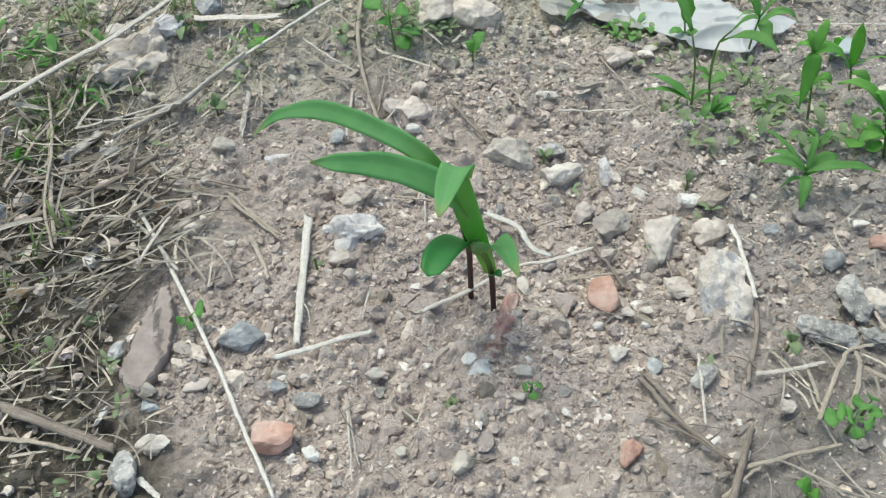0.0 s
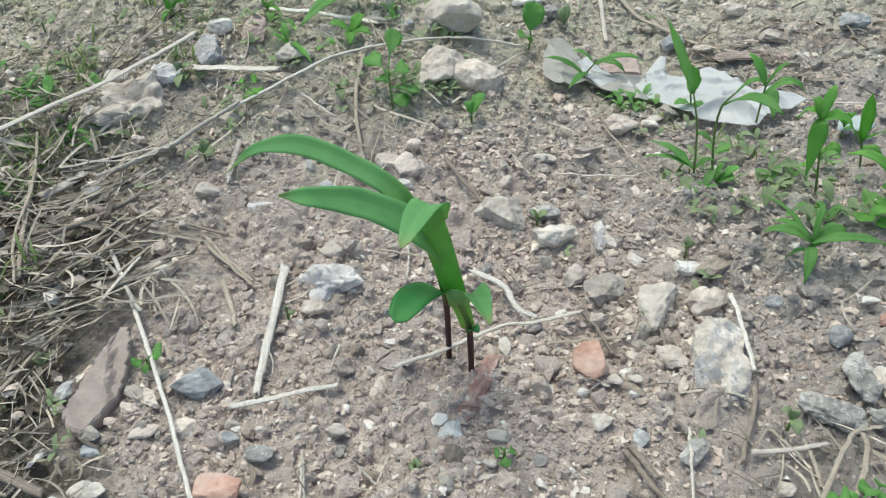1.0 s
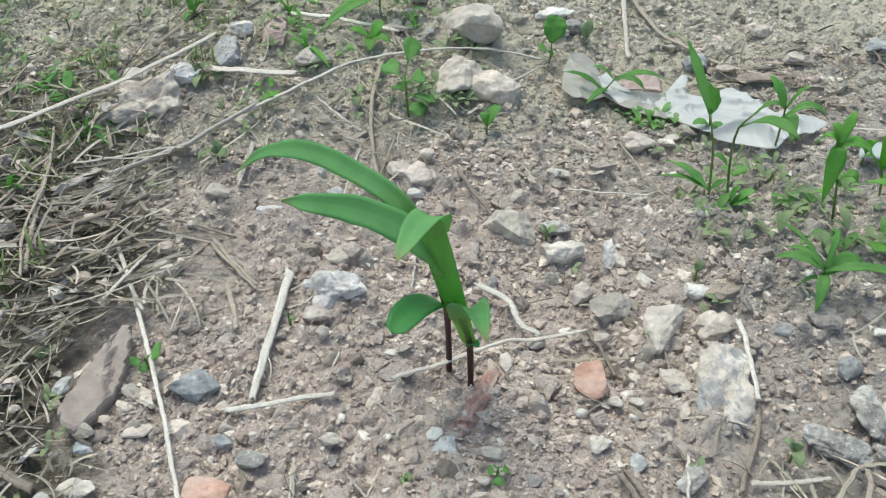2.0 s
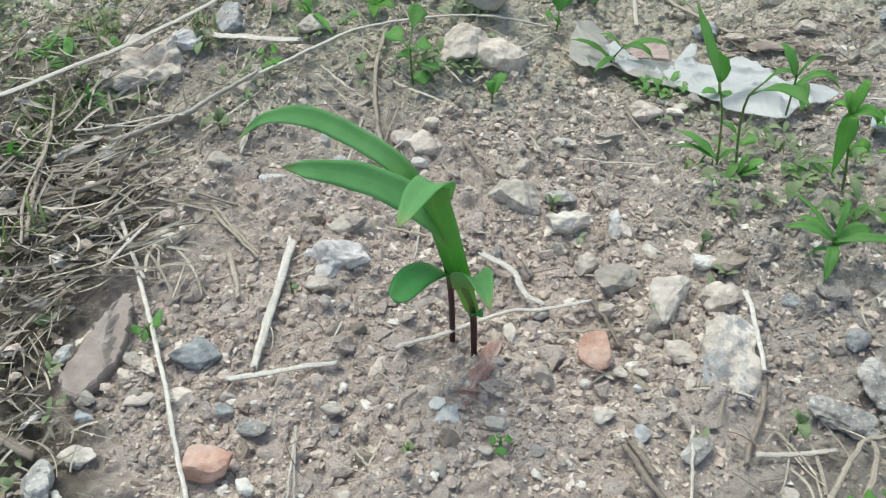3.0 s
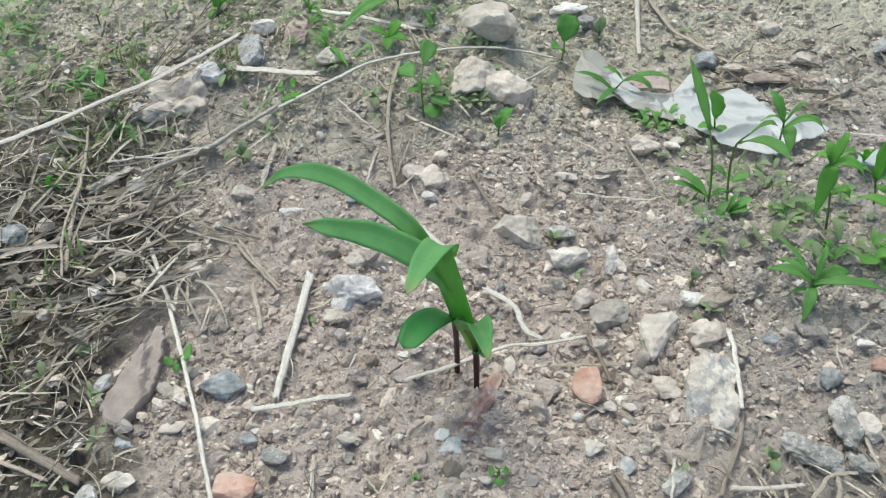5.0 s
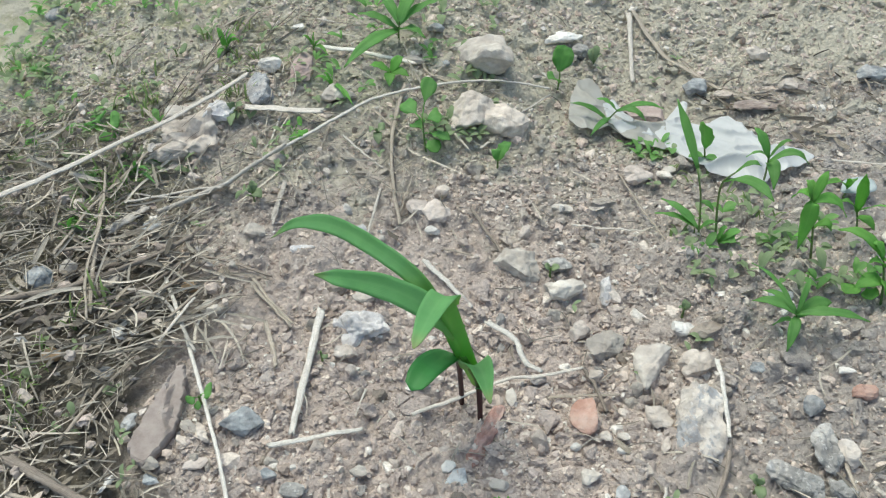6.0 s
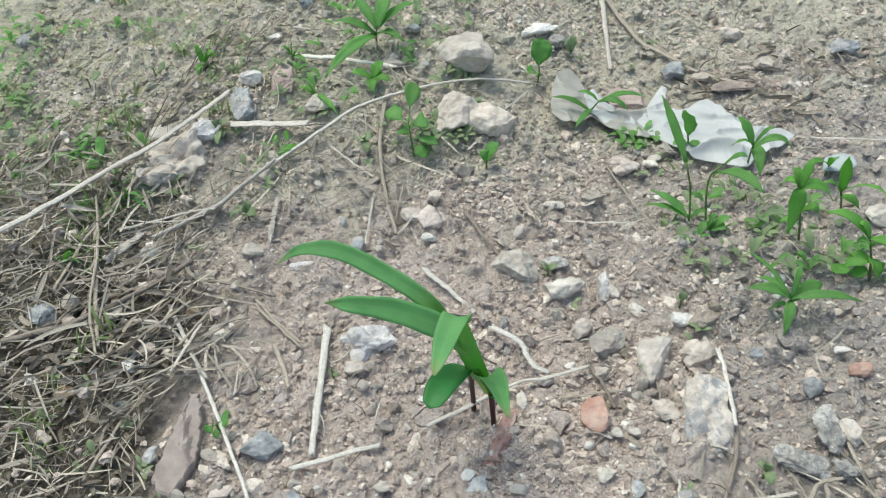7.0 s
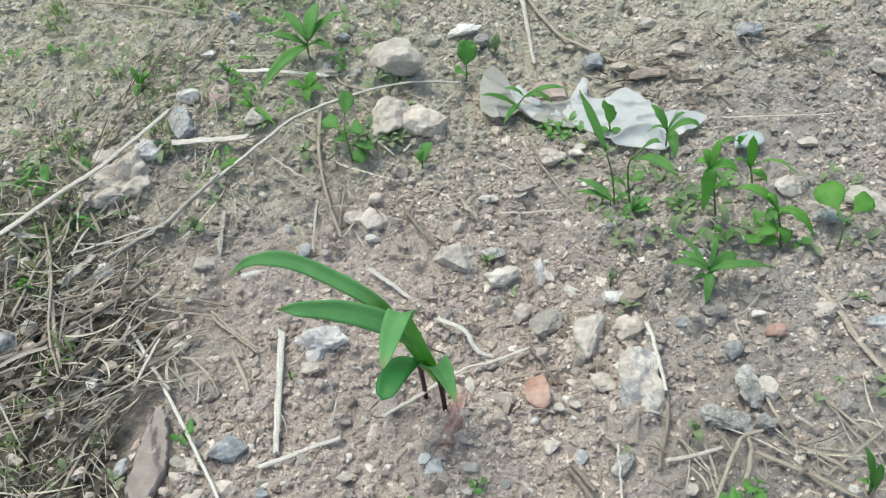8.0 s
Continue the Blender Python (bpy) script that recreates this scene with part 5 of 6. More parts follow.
weed(-0.1046, 0.7638, "yellow-green young weed with short leaves", [
    (0.0060, -0.1252, 0.7600, 0.0150, 0.0130, 0.0040),
    (0.0060, -0.0927, 0.7722, 0.0200, 0.0119, 0.0040),
    (0.0060, -0.1022, 0.7410, 0.0080, 0.0117, 0.0040),
    (0.0060, -0.0845, 0.7545, 0.0120, 0.0106, 0.0040),
], "bright", seed=502, name="weed", wide="lance")
weed(-0.1591, 0.7372, "small yellow-green grass tuft", [
    (0.0040, -0.1758, 0.7342, 0.0150, 0.0052, 0.0060),
    (0.0040, -0.1571, 0.7374, 0.0220, 0.0046, 0.0050),
    (0.0040, -0.1402, 0.7119, 0.0120, 0.0046, 0.0080),
    (0.0040, -0.1661, 0.7361, 0.0200, 0.0046, 0.0050),
    (0.0040, -0.1322, 0.7080, 0.0080, 0.0046, 0.0080),
], "bright", seed=503, name="grass_tuft", wide="grass")
weed(-0.1906, 0.7923, "small yellow-green grass tuft", [
    (0.0040, -0.2020, 0.7929, 0.0150, 0.0054, 0.0060),
    (0.0040, -0.1882, 0.7923, 0.0220, 0.0048, 0.0050),
    (0.0040, -0.1735, 0.7835, 0.0180, 0.0048, 0.0060),
    (0.0040, -0.1711, 0.7735, 0.0120, 0.0048, 0.0060),
], "bright", seed=504, name="grass_tuft", wide="grass")
weed(-0.2821, 0.7790, "small yellow-green grass tuft", [
    (0.0040, -0.2909, 0.7924, 0.0200, 0.0060, 0.0060),
    (0.0040, -0.2749, 0.7851, 0.0250, 0.0059, 0.0050),
    (0.0040, -0.2641, 0.7780, 0.0180, 0.0054, 0.0060),
    (0.0040, -0.2673, 0.7795, 0.0220, 0.0053, 0.0060),
    (0.0040, -0.2846, 0.7607, 0.0060, 0.0054, 0.0060),
], "bright", seed=505, name="grass_tuft", wide="grass")
weed(0.0653, 0.8039, "small weed with two upright oval leaves", [
    (0.0140, 0.0698, 0.8273, 0.0350, 0.0224, 0.0040),
    (0.0060, 0.0547, 0.7963, 0.0120, 0.0161, 0.0040),
], "weed", stem=[(0.0664, 0.8086, 0.0080), (0.0657, 0.8128, 0.0160)], seed=506, name="weed", wide="oval")
weed(0.1027, 0.8521, "small dull green weed in soil", [
    (0.0040, 0.0954, 0.8560, 0.0150, 0.0090, 0.0040),
    (0.0040, 0.1108, 0.8548, 0.0140, 0.0091, 0.0040),
    (0.0040, 0.1048, 0.8603, 0.0200, 0.0077, 0.0040),
], "dull", seed=507, name="weed", wide="oval")
weed(0.0133, 0.6586, "small dark green seedling", [
    (0.0060, 0.0230, 0.6718, 0.0200, 0.0134, 0.0040),
    (0.0060, 0.0090, 0.6654, 0.0140, 0.0100, 0.0040),
], "weed", seed=508, name="weed", wide="oval")
weed(-0.1819, 0.6686, "small clover-like bright green weed", [
    (0.0060, -0.1902, 0.6702, 0.0120, 0.0089, 0.0040),
    (0.0060, -0.1743, 0.6721, 0.0140, 0.0089, 0.0040),
    (0.0060, -0.1685, 0.6595, 0.0100, 0.0089, 0.0040),
    (0.0060, -0.1779, 0.6547, 0.0060, 0.0083, 0.0040),
], "bright", seed=509, name="weed", wide="round")
weed(-0.2484, 0.6908, "small dull green weed in soil", [
    (0.0040, -0.2526, 0.6943, 0.0120, 0.0091, 0.0040),
    (0.0040, -0.2381, 0.6928, 0.0120, 0.0091, 0.0040),
    (0.0040, -0.2457, 0.6708, 0.0060, 0.0079, 0.0040),
], "dull", seed=510, name="weed", wide="oval")
weed(-0.3712, 0.6580, "low weed with broad green leaves", [
    (0.0060, -0.3790, 0.6653, 0.0120, 0.0190, 0.0040),
    (0.0060, -0.3552, 0.6636, 0.0100, 0.0179, 0.0040),
    (0.0060, -0.3580, 0.6455, 0.0060, 0.0144, 0.0040),
], "weed", seed=511, name="weed", wide="round")
weed(-0.3342, 0.7725, "small pale green weed on bare soil", [
    (0.0040, -0.3404, 0.7728, 0.0080, 0.0096, 0.0030),
    (0.0040, -0.3218, 0.7706, 0.0080, 0.0108, 0.0030),
], "dull", seed=512, name="weed", wide="round")
weed(-0.4023, 0.7608, "small pale green weed on bare soil", [
    (0.0040, -0.4098, 0.7593, 0.0100, 0.0119, 0.0030),
    (0.0040, -0.3888, 0.7606, 0.0100, 0.0107, 0.0030),
], "dull", seed=513, name="weed", wide="round")
weed(0.3690, 0.5080, "weed with two large round leaves", [
    (0.0240, 0.3620, 0.5560, 0.0330, 0.0240, 0.0040),
    (0.0260, 0.3960, 0.5320, 0.0340, 0.0185, 0.0040),
], "bright", stem=[(0.3690, 0.5105, 0.0140), (0.3690, 0.5140, 0.0260)], seed=514, name="weed", wide="disc")
weed(0.0441, 0.3112, "tiny green clover seedling", [
    (0.0040, 0.0386, 0.3103, 0.0060, 0.0068, 0.0020),
    (0.0040, 0.0500, 0.3126, 0.0060, 0.0068, 0.0020),
    (0.0040, 0.0450, 0.3031, 0.0040, 0.0068, 0.0020),
    (0.0040, 0.0439, 0.3138, 0.0070, 0.0055, 0.0020),
], "weed", seed=515, name="weed", wide="round")
weed(-0.1781, 0.3708, "two-leaved green seedling in soil", [
    (0.0060, -0.1827, 0.3635, 0.0080, 0.0089, 0.0030),
    (0.0060, -0.1678, 0.3720, 0.0120, 0.0097, 0.0030),
    (0.0050, -0.1750, 0.3600, 0.0060, 0.0052, 0.0030),
], "weed", seed=516, name="weed", wide="round")
weed(-0.1004, 0.4214, "tiny pale green seedling in soil", [
    (0.0040, -0.1026, 0.4205, 0.0060, 0.0055, 0.0020),
    (0.0040, -0.0950, 0.4161, 0.0060, 0.0055, 0.0020),
], "dull", seed=517, name="weed", wide="round")
weed(0.2051, 0.3398, "small dull green seedling in soil", [
    (0.0060, 0.1992, 0.3436, 0.0120, 0.0063, 0.0030),
    (0.0060, 0.2053, 0.3413, 0.0120, 0.0062, 0.0030),
    (0.0060, 0.2058, 0.3293, 0.0050, 0.0062, 0.0030),
], "dull", seed=518, name="weed", wide="oval")
weed(0.2201, 0.2778, "low clover-like weed with many round leaves", [
    (0.0080, 0.2037, 0.2784, 0.0120, 0.0082, 0.0030),
    (0.0080, 0.2107, 0.2814, 0.0140, 0.0088, 0.0030),
    (0.0080, 0.2262, 0.2861, 0.0160, 0.0088, 0.0030),
    (0.0080, 0.2277, 0.2721, 0.0120, 0.0087, 0.0030),
    (0.0080, 0.2182, 0.2665, 0.0080, 0.0081, 0.0030),
    (0.0080, 0.2157, 0.2780, 0.0140, 0.0075, 0.0030),
    (0.0080, 0.2343, 0.2799, 0.0140, 0.0075, 0.0030),
], "weed", seed=519, name="weed", wide="round")
weed(0.1841, 0.2348, "bright green seedling leaf", [
    (0.0060, 0.1787, 0.2408, 0.0120, 0.0101, 0.0030),
    (0.0060, 0.1882, 0.2324, 0.0080, 0.0071, 0.0030),
], "bright", seed=520, name="weed", wide="oval")
weed(-0.0048, 0.3007, "tiny dark green seedling", [
    (0.0030, -0.0019, 0.3035, 0.0060, 0.0054, 0.0020),
    (0.0030, -0.0074, 0.2990, 0.0040, 0.0047, 0.0020),
], "dull", seed=521, name="weed", wide="oval")
weed(0.0675, 0.5307, "tiny two-leaved seedling among stones", [
    (0.0050, 0.0624, 0.5297, 0.0100, 0.0062, 0.0020),
    (0.0050, 0.0747, 0.5294, 0.0100, 0.0062, 0.0020),
], "dull", seed=522, name="weed", wide="oval")
weed(0.1714, 0.4924, "low dark green weed leaf", [
    (0.0040, 0.1743, 0.4966, 0.0100, 0.0067, 0.0030),
    (0.0040, 0.1670, 0.4922, 0.0080, 0.0050, 0.0030),
], "dull", seed=523, name="weed", wide="oval")
weed(0.3056, 0.2801, "upright green grass blades", [
    (0.0040, 0.2960, 0.2945, 0.0400, 0.0080, 0.0040),
    (0.0040, 0.3055, 0.2858, 0.0300, 0.0066, 0.0040),
    (0.0040, 0.2946, 0.2824, 0.0150, 0.0052, 0.0040),
], "weed", seed=524, name="grass_tuft", wide="grass")
weed(0.2327, 0.2891, "low green weed in stony soil", [
    (0.0060, 0.2234, 0.2903, 0.0100, 0.0084, 0.0030),
    (0.0060, 0.2346, 0.2915, 0.0120, 0.0084, 0.0030),
    (0.0060, 0.2349, 0.2823, 0.0060, 0.0076, 0.0030),
], "weed", seed=525, name="weed", wide="round")
weed(-0.2015, 0.5887, "small dull green weed under dry stalks", [
    (0.0060, -0.2061, 0.5894, 0.0120, 0.0094, 0.0040),
    (0.0060, -0.1905, 0.5799, 0.0100, 0.0093, 0.0040),
    (0.0060, -0.1991, 0.5941, 0.0140, 0.0075, 0.0040),
], "dull", seed=526, name="weed", wide="oval")
weed(-0.1037, 0.6779, "small dull green weed in soil", [
    (0.0060, -0.1096, 0.6726, 0.0100, 0.0080, 0.0040),
    (0.0060, -0.0957, 0.6766, 0.0120, 0.0090, 0.0040),
    (0.0060, -0.0993, 0.6617, 0.0060, 0.0080, 0.0040),
], "dull", seed=527, name="weed", wide="oval")
weed(-0.3249, 0.6161, "green grass tuft in the dry straw", [
    (0.0040, -0.3303, 0.6059, 0.0200, 0.0038, 0.0060),
    (0.0040, -0.3150, 0.6058, 0.0300, 0.0038, 0.0060),
    (0.0040, -0.3018, 0.6021, 0.0250, 0.0038, 0.0060),
    (0.0040, -0.2969, 0.5971, 0.0150, 0.0038, 0.0060),
    (0.0040, -0.3266, 0.5967, 0.0120, 0.0038, 0.0060),
], "weed", seed=528, name="grass_tuft", wide="grass")
weed(-0.3577, 0.5374, "green grass tuft in the dry straw", [
    (0.0040, -0.3578, 0.5290, 0.0200, 0.0040, 0.0060),
    (0.0040, -0.3418, 0.5317, 0.0300, 0.0040, 0.0060),
    (0.0040, -0.3356, 0.5277, 0.0200, 0.0040, 0.0060),
], "weed", seed=529, name="grass_tuft", wide="grass")
weed(0.3225, 0.6476, "bushy green weed beside plastic", [
    (0.0100, 0.2918, 0.6220, 0.0300, 0.0083, 0.0060),
    (0.0100, 0.3167, 0.6290, 0.0300, 0.0084, 0.0060),
], "bright", seed=530, name="weed", wide="lance")
weed(0.3072, 0.5277, "low bright green weed", [
    (0.0060, 0.2891, 0.5063, 0.0150, 0.0108, 0.0030),
    (0.0060, 0.3055, 0.5177, 0.0200, 0.0117, 0.0030),
    (0.0060, 0.3098, 0.5071, 0.0100, 0.0100, 0.0030),
], "bright", seed=531, name="weed", wide="round")
weed(0.1907, 0.5809, "tall thin weed with one broad upright leaf", [
    (0.0850, 0.1519, 0.5999, 0.1310, 0.0080, 0.0020),
    (0.0550, 0.1917, 0.5600, 0.0450, 0.0050, 0.0030),
    (0.0160, 0.1578, 0.6074, 0.0220, 0.0099, 0.0050),
    (0.0160, 0.1527, 0.5967, 0.0140, 0.0084, 0.0050),
    (0.0180, 0.2002, 0.5743, 0.0200, 0.0052, 0.0040),
    (0.0100, 0.1863, 0.5513, 0.0060, 0.0066, 0.0030),
], "weed", stem=[(0.1850, 0.5724, 0.0300), (0.1790, 0.5647, 0.0600), (0.1721, 0.5661, 0.0850)], seed=532, name="weed", wide="lance")
weed(0.2078, 0.6953, "small weed with a rounded leaf behind the plastic", [
    (0.0220, 0.1949, 0.6809, 0.0560, 0.0164, 0.0020),
    (0.0100, 0.1894, 0.6852, 0.0140, 0.0075, 0.0030),
    (0.0100, 0.2154, 0.6812, 0.0100, 0.0075, 0.0030),
], "weed", stem=[(0.2052, 0.6910, 0.0120), (0.2027, 0.6892, 0.0220)], seed=533, name="weed", wide="oval")
weed(0.2034, 0.5723, "thin weed with a long arching leaf", [
    (0.0750, 0.2159, 0.5103, 0.1000, 0.0089, 0.0100),
    (0.0920, 0.2131, 0.5512, 0.0980, 0.0051, 0.0060),
    (0.0120, 0.2197, 0.5701, 0.0140, 0.0104, 0.0040),
    (0.0120, 0.2162, 0.5623, 0.0080, 0.0095, 0.0040),
    (0.0100, 0.2091, 0.5744, 0.0160, 0.0076, 0.0040),
], "weed", stem=[(0.1991, 0.5814, 0.0300), (0.1909, 0.5587, 0.0750), (0.1961, 0.5518, 0.0920)], seed=534, name="weed", wide="blade")
weed(0.2531, 0.6540, "upright weed with pointed leaves beside plastic", [
    (0.0750, 0.2194, 0.6158, 0.0920, 0.0092, 0.0040),
    (0.0750, 0.2159, 0.6029, 0.0700, 0.0051, 0.0060),
    (0.0750, 0.2461, 0.6015, 0.0880, 0.0050, 0.0060),
    (0.0700, 0.2385, 0.5825, 0.0500, 0.0111, 0.0100),
    (0.0700, 0.2714, 0.6165, 0.0550, 0.0071, 0.0120),
], "weed", stem=[(0.2510, 0.6500, 0.0200), (0.2336, 0.6032, 0.0750)], seed=535, name="weed", wide="lance")
weed(0.2774, 0.5593, "bushy green weed in stony soil", [
    (0.0780, 0.2592, 0.5474, 0.0980, 0.0074, 0.0040),
    (0.0780, 0.2393, 0.5445, 0.0720, 0.0099, 0.0080),
    (0.0780, 0.2478, 0.5510, 0.0850, 0.0080, 0.0060),
    (0.0780, 0.2813, 0.5391, 0.0620, 0.0099, 0.0100),
    (0.0780, 0.2508, 0.5270, 0.0360, 0.0124, 0.0120),
    (0.0500, 0.2759, 0.5409, 0.0450, 0.0083, 0.0080),
    (0.0300, 0.2534, 0.5525, 0.0250, 0.0076, 0.0060),
], "bright", stem=[(0.2666, 0.5500, 0.0350), (0.2520, 0.5369, 0.0780)], seed=536, name="weed", wide="lance")
weed(0.3218, 0.5956, "weed with one upright pointed leaf", [
    (0.0340, 0.2981, 0.5728, 0.0800, 0.0101, 0.0020),
    (0.0340, 0.3356, 0.5607, 0.0480, 0.0084, 0.0100),
    (0.0300, 0.2905, 0.5805, 0.0450, 0.0072, 0.0060),
    (0.0250, 0.3212, 0.5701, 0.0260, 0.0077, 0.0040),
], "bright", stem=[(0.3150, 0.5898, 0.0180), (0.3085, 0.5848, 0.0340)], seed=537, name="weed", wide="lance")
weed(0.2503, 0.4771, "spreading weed with pointed leaves and yellowing base", [
    (0.0220, 0.2158, 0.4845, 0.0260, 0.0085, 0.0060),
    (0.0220, 0.2980, 0.4739, 0.0220, 0.0084, 0.0060),
    (0.0200, 0.2408, 0.4531, 0.0080, 0.0084, 0.0060),
    (0.0220, 0.2190, 0.5210, 0.0260, 0.0046, 0.0080),
    (0.0220, 0.2245, 0.4963, 0.0240, 0.0073, 0.0060),
    (0.0220, 0.2546, 0.4961, 0.0400, 0.0044, 0.0060),
    (0.0200, 0.2750, 0.4915, 0.0200, 0.0118, 0.0060),
    (0.0150, 0.2342, 0.4782, 0.0060, 0.0068, 0.0050),
], "weed", stem=[(0.2491, 0.4773, 0.0100), (0.2473, 0.4769, 0.0220)], seed=538, name="weed", wide="lance")
weed(0.3226, 0.5143, "bushy weed with pointed bright leaves", [
    (0.0340, 0.2812, 0.5436, 0.0450, 0.0092, 0.0100),
    (0.0340, 0.3417, 0.5042, 0.0220, 0.0091, 0.0100),
    (0.0240, 0.2966, 0.5129, 0.0140, 0.0139, 0.0060),
    (0.0240, 0.3211, 0.5036, 0.0120, 0.0157, 0.0060),
    (0.0340, 0.3041, 0.5332, 0.0450, 0.0073, 0.0060),
    (0.0300, 0.3345, 0.5220, 0.0260, 0.0092, 0.0060),
    (0.0300, 0.3047, 0.5271, 0.0280, 0.0111, 0.0060),
], "bright", stem=[(0.3202, 0.5208, 0.0140), (0.3152, 0.5278, 0.0340)], seed=539, name="weed", wide="lance")
weed(0.1128, 0.7482, "low weed with narrow leaves on the plastic", [
    (0.0220, 0.1030, 0.7485, 0.0340, 0.0071, 0.0040),
    (0.0220, 0.1525, 0.7364, 0.0220, 0.0081, 0.0080),
    (0.0220, 0.1710, 0.7550, 0.0260, 0.0057, 0.0080),
    (0.0150, 0.0995, 0.7180, 0.0080, 0.0061, 0.0040),
    (0.0100, 0.0777, 0.7525, 0.0200, 0.0062, 0.0060),
], "weed", stem=[(0.1183, 0.7507, 0.0100), (0.1243, 0.7488, 0.0220)], seed=540, name="weed", wide="lance")


# ---------------------------------------------------------------- plastic scrap
def film(outline, label, seed, rise, kind="white", name="plastic_scrap"):
    """A crumpled piece of plastic film over an outline (x, y) of the ground."""
    o = np.asarray(outline, float)
    step = 0.0012
    xs, ys = np.arange(o[:, 0].min(), o[:, 0].max() + step, step), np.arange(o[:, 1].min(), o[:, 1].max() + step, step)
    X, Y = np.meshgrid(xs, ys)
    inside = np.zeros(X.shape, bool)
    for (ax, ay), (bx, by) in zip(o, np.roll(o, -1, 0)):
        cross = (ay > Y) != (by > Y)
        inside ^= cross & (X < ax + (Y - ay) * (bx - ax) / (by - ay + 1e-12))
    edge = np.min([np.hypot(X - ax, Y - ay) for ax, ay in smooth_line(np.vstack([o, o[:1]]), 90)], 0)
    folds = 0.8 * (1 - np.abs(wobble(X * 0.8 + Y * 0.5, Y * 0.9 - X * 0.4, 0.042, seed))) ** 5 + 0.5 * (1 - np.abs(wobble(X + 0.4 * Y, Y, 0.021, seed + 1))) ** 4
    folds = folds + 0.10 * (1 - np.abs(wobble(X, Y + 0.5 * X, 0.011, seed + 2))) ** 3 + 0.3 * np.exp(-((edge / 0.006) ** 2)) * np.maximum(wobble(X, Y, 0.02, seed + 3), 0)
    Z = base_z(X, Y) + 0.004 + rise * (0.35 + 0.65 * np.minimum(edge / 0.02, 1)) * (0.35 + 0.9 * folds)
    f = quads(len(ys), len(xs))
    f = f[inside.ravel()[f].sum(1) >= 3]
    used, back = np.unique(f, return_inverse=True)
    v, back = np.stack([X, Y, Z], -1).reshape(-1, 3)[used], back.reshape(-1, 4)
    pairs = np.sort(np.concatenate([back[:, [k, (k + 1) % 4]] for k in range(4)]), 1)
    pairs, times = np.unique(pairs, axis=0, return_counts=True)
    rim = pairs[times == 1]
    rim = np.concatenate([rim, rim[:, ::-1]])
    for _ in range(8):
        total, number = np.zeros_like(v), np.zeros(len(v))
        np.add.at(total, rim[:, 0], v[rim[:, 1]])
        np.add.at(number, rim[:, 0], 1)
        on = number > 0
        v[on] = 0.5 * v[on] + 0.5 * total[on] / number[on][:, None]
    ob = part(name, mesh_of(name, v, back), PLASTIC[kind])
    shell = ob.modifiers.new("thickness", "SOLIDIFY")
    shell.thickness = 0.0004
    return tagged(ob, label, "plastic film", "litter")


film([(0.1604, 0.7303), (0.1793, 0.7712), (0.1936, 0.7953), (0.1999, 0.7914), (0.1930, 0.7594), (0.2109, 0.7516), (0.2239, 0.7626), (0.2347, 0.7644), (0.2424, 0.7510), (0.2550, 0.7314), (0.2668, 0.7095), (0.2820, 0.7114), (0.3047, 0.6924), (0.2859, 0.6774), (0.2643, 0.6655), (0.2503, 0.6465), (0.2426, 0.6520), (0.2246, 0.6616), (0.2059, 0.6697), (0.1998, 0.6813), (0.1861, 0.6953), (0.1722, 0.7126)], "crumpled milky white plastic film torn along its edge", 400, 0.015)
film([(0.3147, 0.6412), (0.3221, 0.6605), (0.3389, 0.6659), (0.3476, 0.6583), (0.3482, 0.6456), (0.3337, 0.6380)], "small crumpled bluish plastic scrap", 405, 0.008, "blue")
film([(0.0764, 0.7436), (0.0788, 0.7845), (0.0862, 0.8155), (0.0986, 0.8254), (0.1099, 0.8125), (0.1181, 0.7793), (0.1298, 0.7649), (0.1535, 0.7636), (0.1767, 0.7583), (0.1785, 0.7268), (0.1713, 0.7052), (0.1494, 0.7117), (0.1340, 0.7201), (0.1185, 0.7464), (0.1050, 0.7316), (0.0894, 0.7285)], "dull translucent plastic film half buried in soil", 410, 0.012, "dusty")
film([(0.111, 0.779), (0.123, 0.794), (0.136, 0.77), (0.145, 0.763), (0.141, 0.752), (0.165, 0.734), (0.155, 0.716), (0.131, 0.727), (0.116, 0.75)], "torn crumpled white plastic strip among weeds", 415, 0.014)


# ---------------------------------------------------------------- litter, grass and gravel
def earthy(x, y):
    """The dark soil along the low side of the bed and in one corner, with less gravel on it."""
    side = np.clip((-0.180 - 0.62 * np.maximum(y - 0.49, 0) - x) / 0.05, 0, 1) * np.clip((0.66 - y) / 0.10, 0, 1)
    side = np.maximum(side, np.clip((-0.175 + 0.5 * np.maximum(0.36 - y, 0) - x) / 0.05, 0, 1) * (y < 0.5))
    return np.maximum(side, 0.7 * np.clip((x - 0.120 - 0.9 * (y - 0.27)) * 18, 0, 1) * np.clip((0.40 - y) / 0.05, 0, 1) * np.clip((0.29 - x) / 0.06, 0, 1))


def inside_litter(x, y):
    """How thick the dry grass lies: a drift along the low side of the bed, thinning towards the corn."""
    brink = -0.180 - 0.62 * np.maximum(y - 0.49, 0)
    return np.clip((brink - x) / 0.05, 0, 1) * np.clip((0.72 - y) / 0.08, 0, 1) * np.clip((y - 0.26) / 0.12, 0.08, 1)


def joined(name, pieces, material, label, category, smooth=True):
    v = np.concatenate([p[0] for p in pieces])
    at = np.cumsum([0] + [len(p[0]) for p in pieces[:-1]])
    f = np.concatenate([np.asarray(p[1]) + k for p, k in zip(pieces, at)])
    uv = np.concatenate([p[2] for p in pieces]) if len(pieces[0]) > 2 else None
    return tagged(part(name, mesh_of(name, v, f, smooth, uv), material), label, category, kind="stuff")


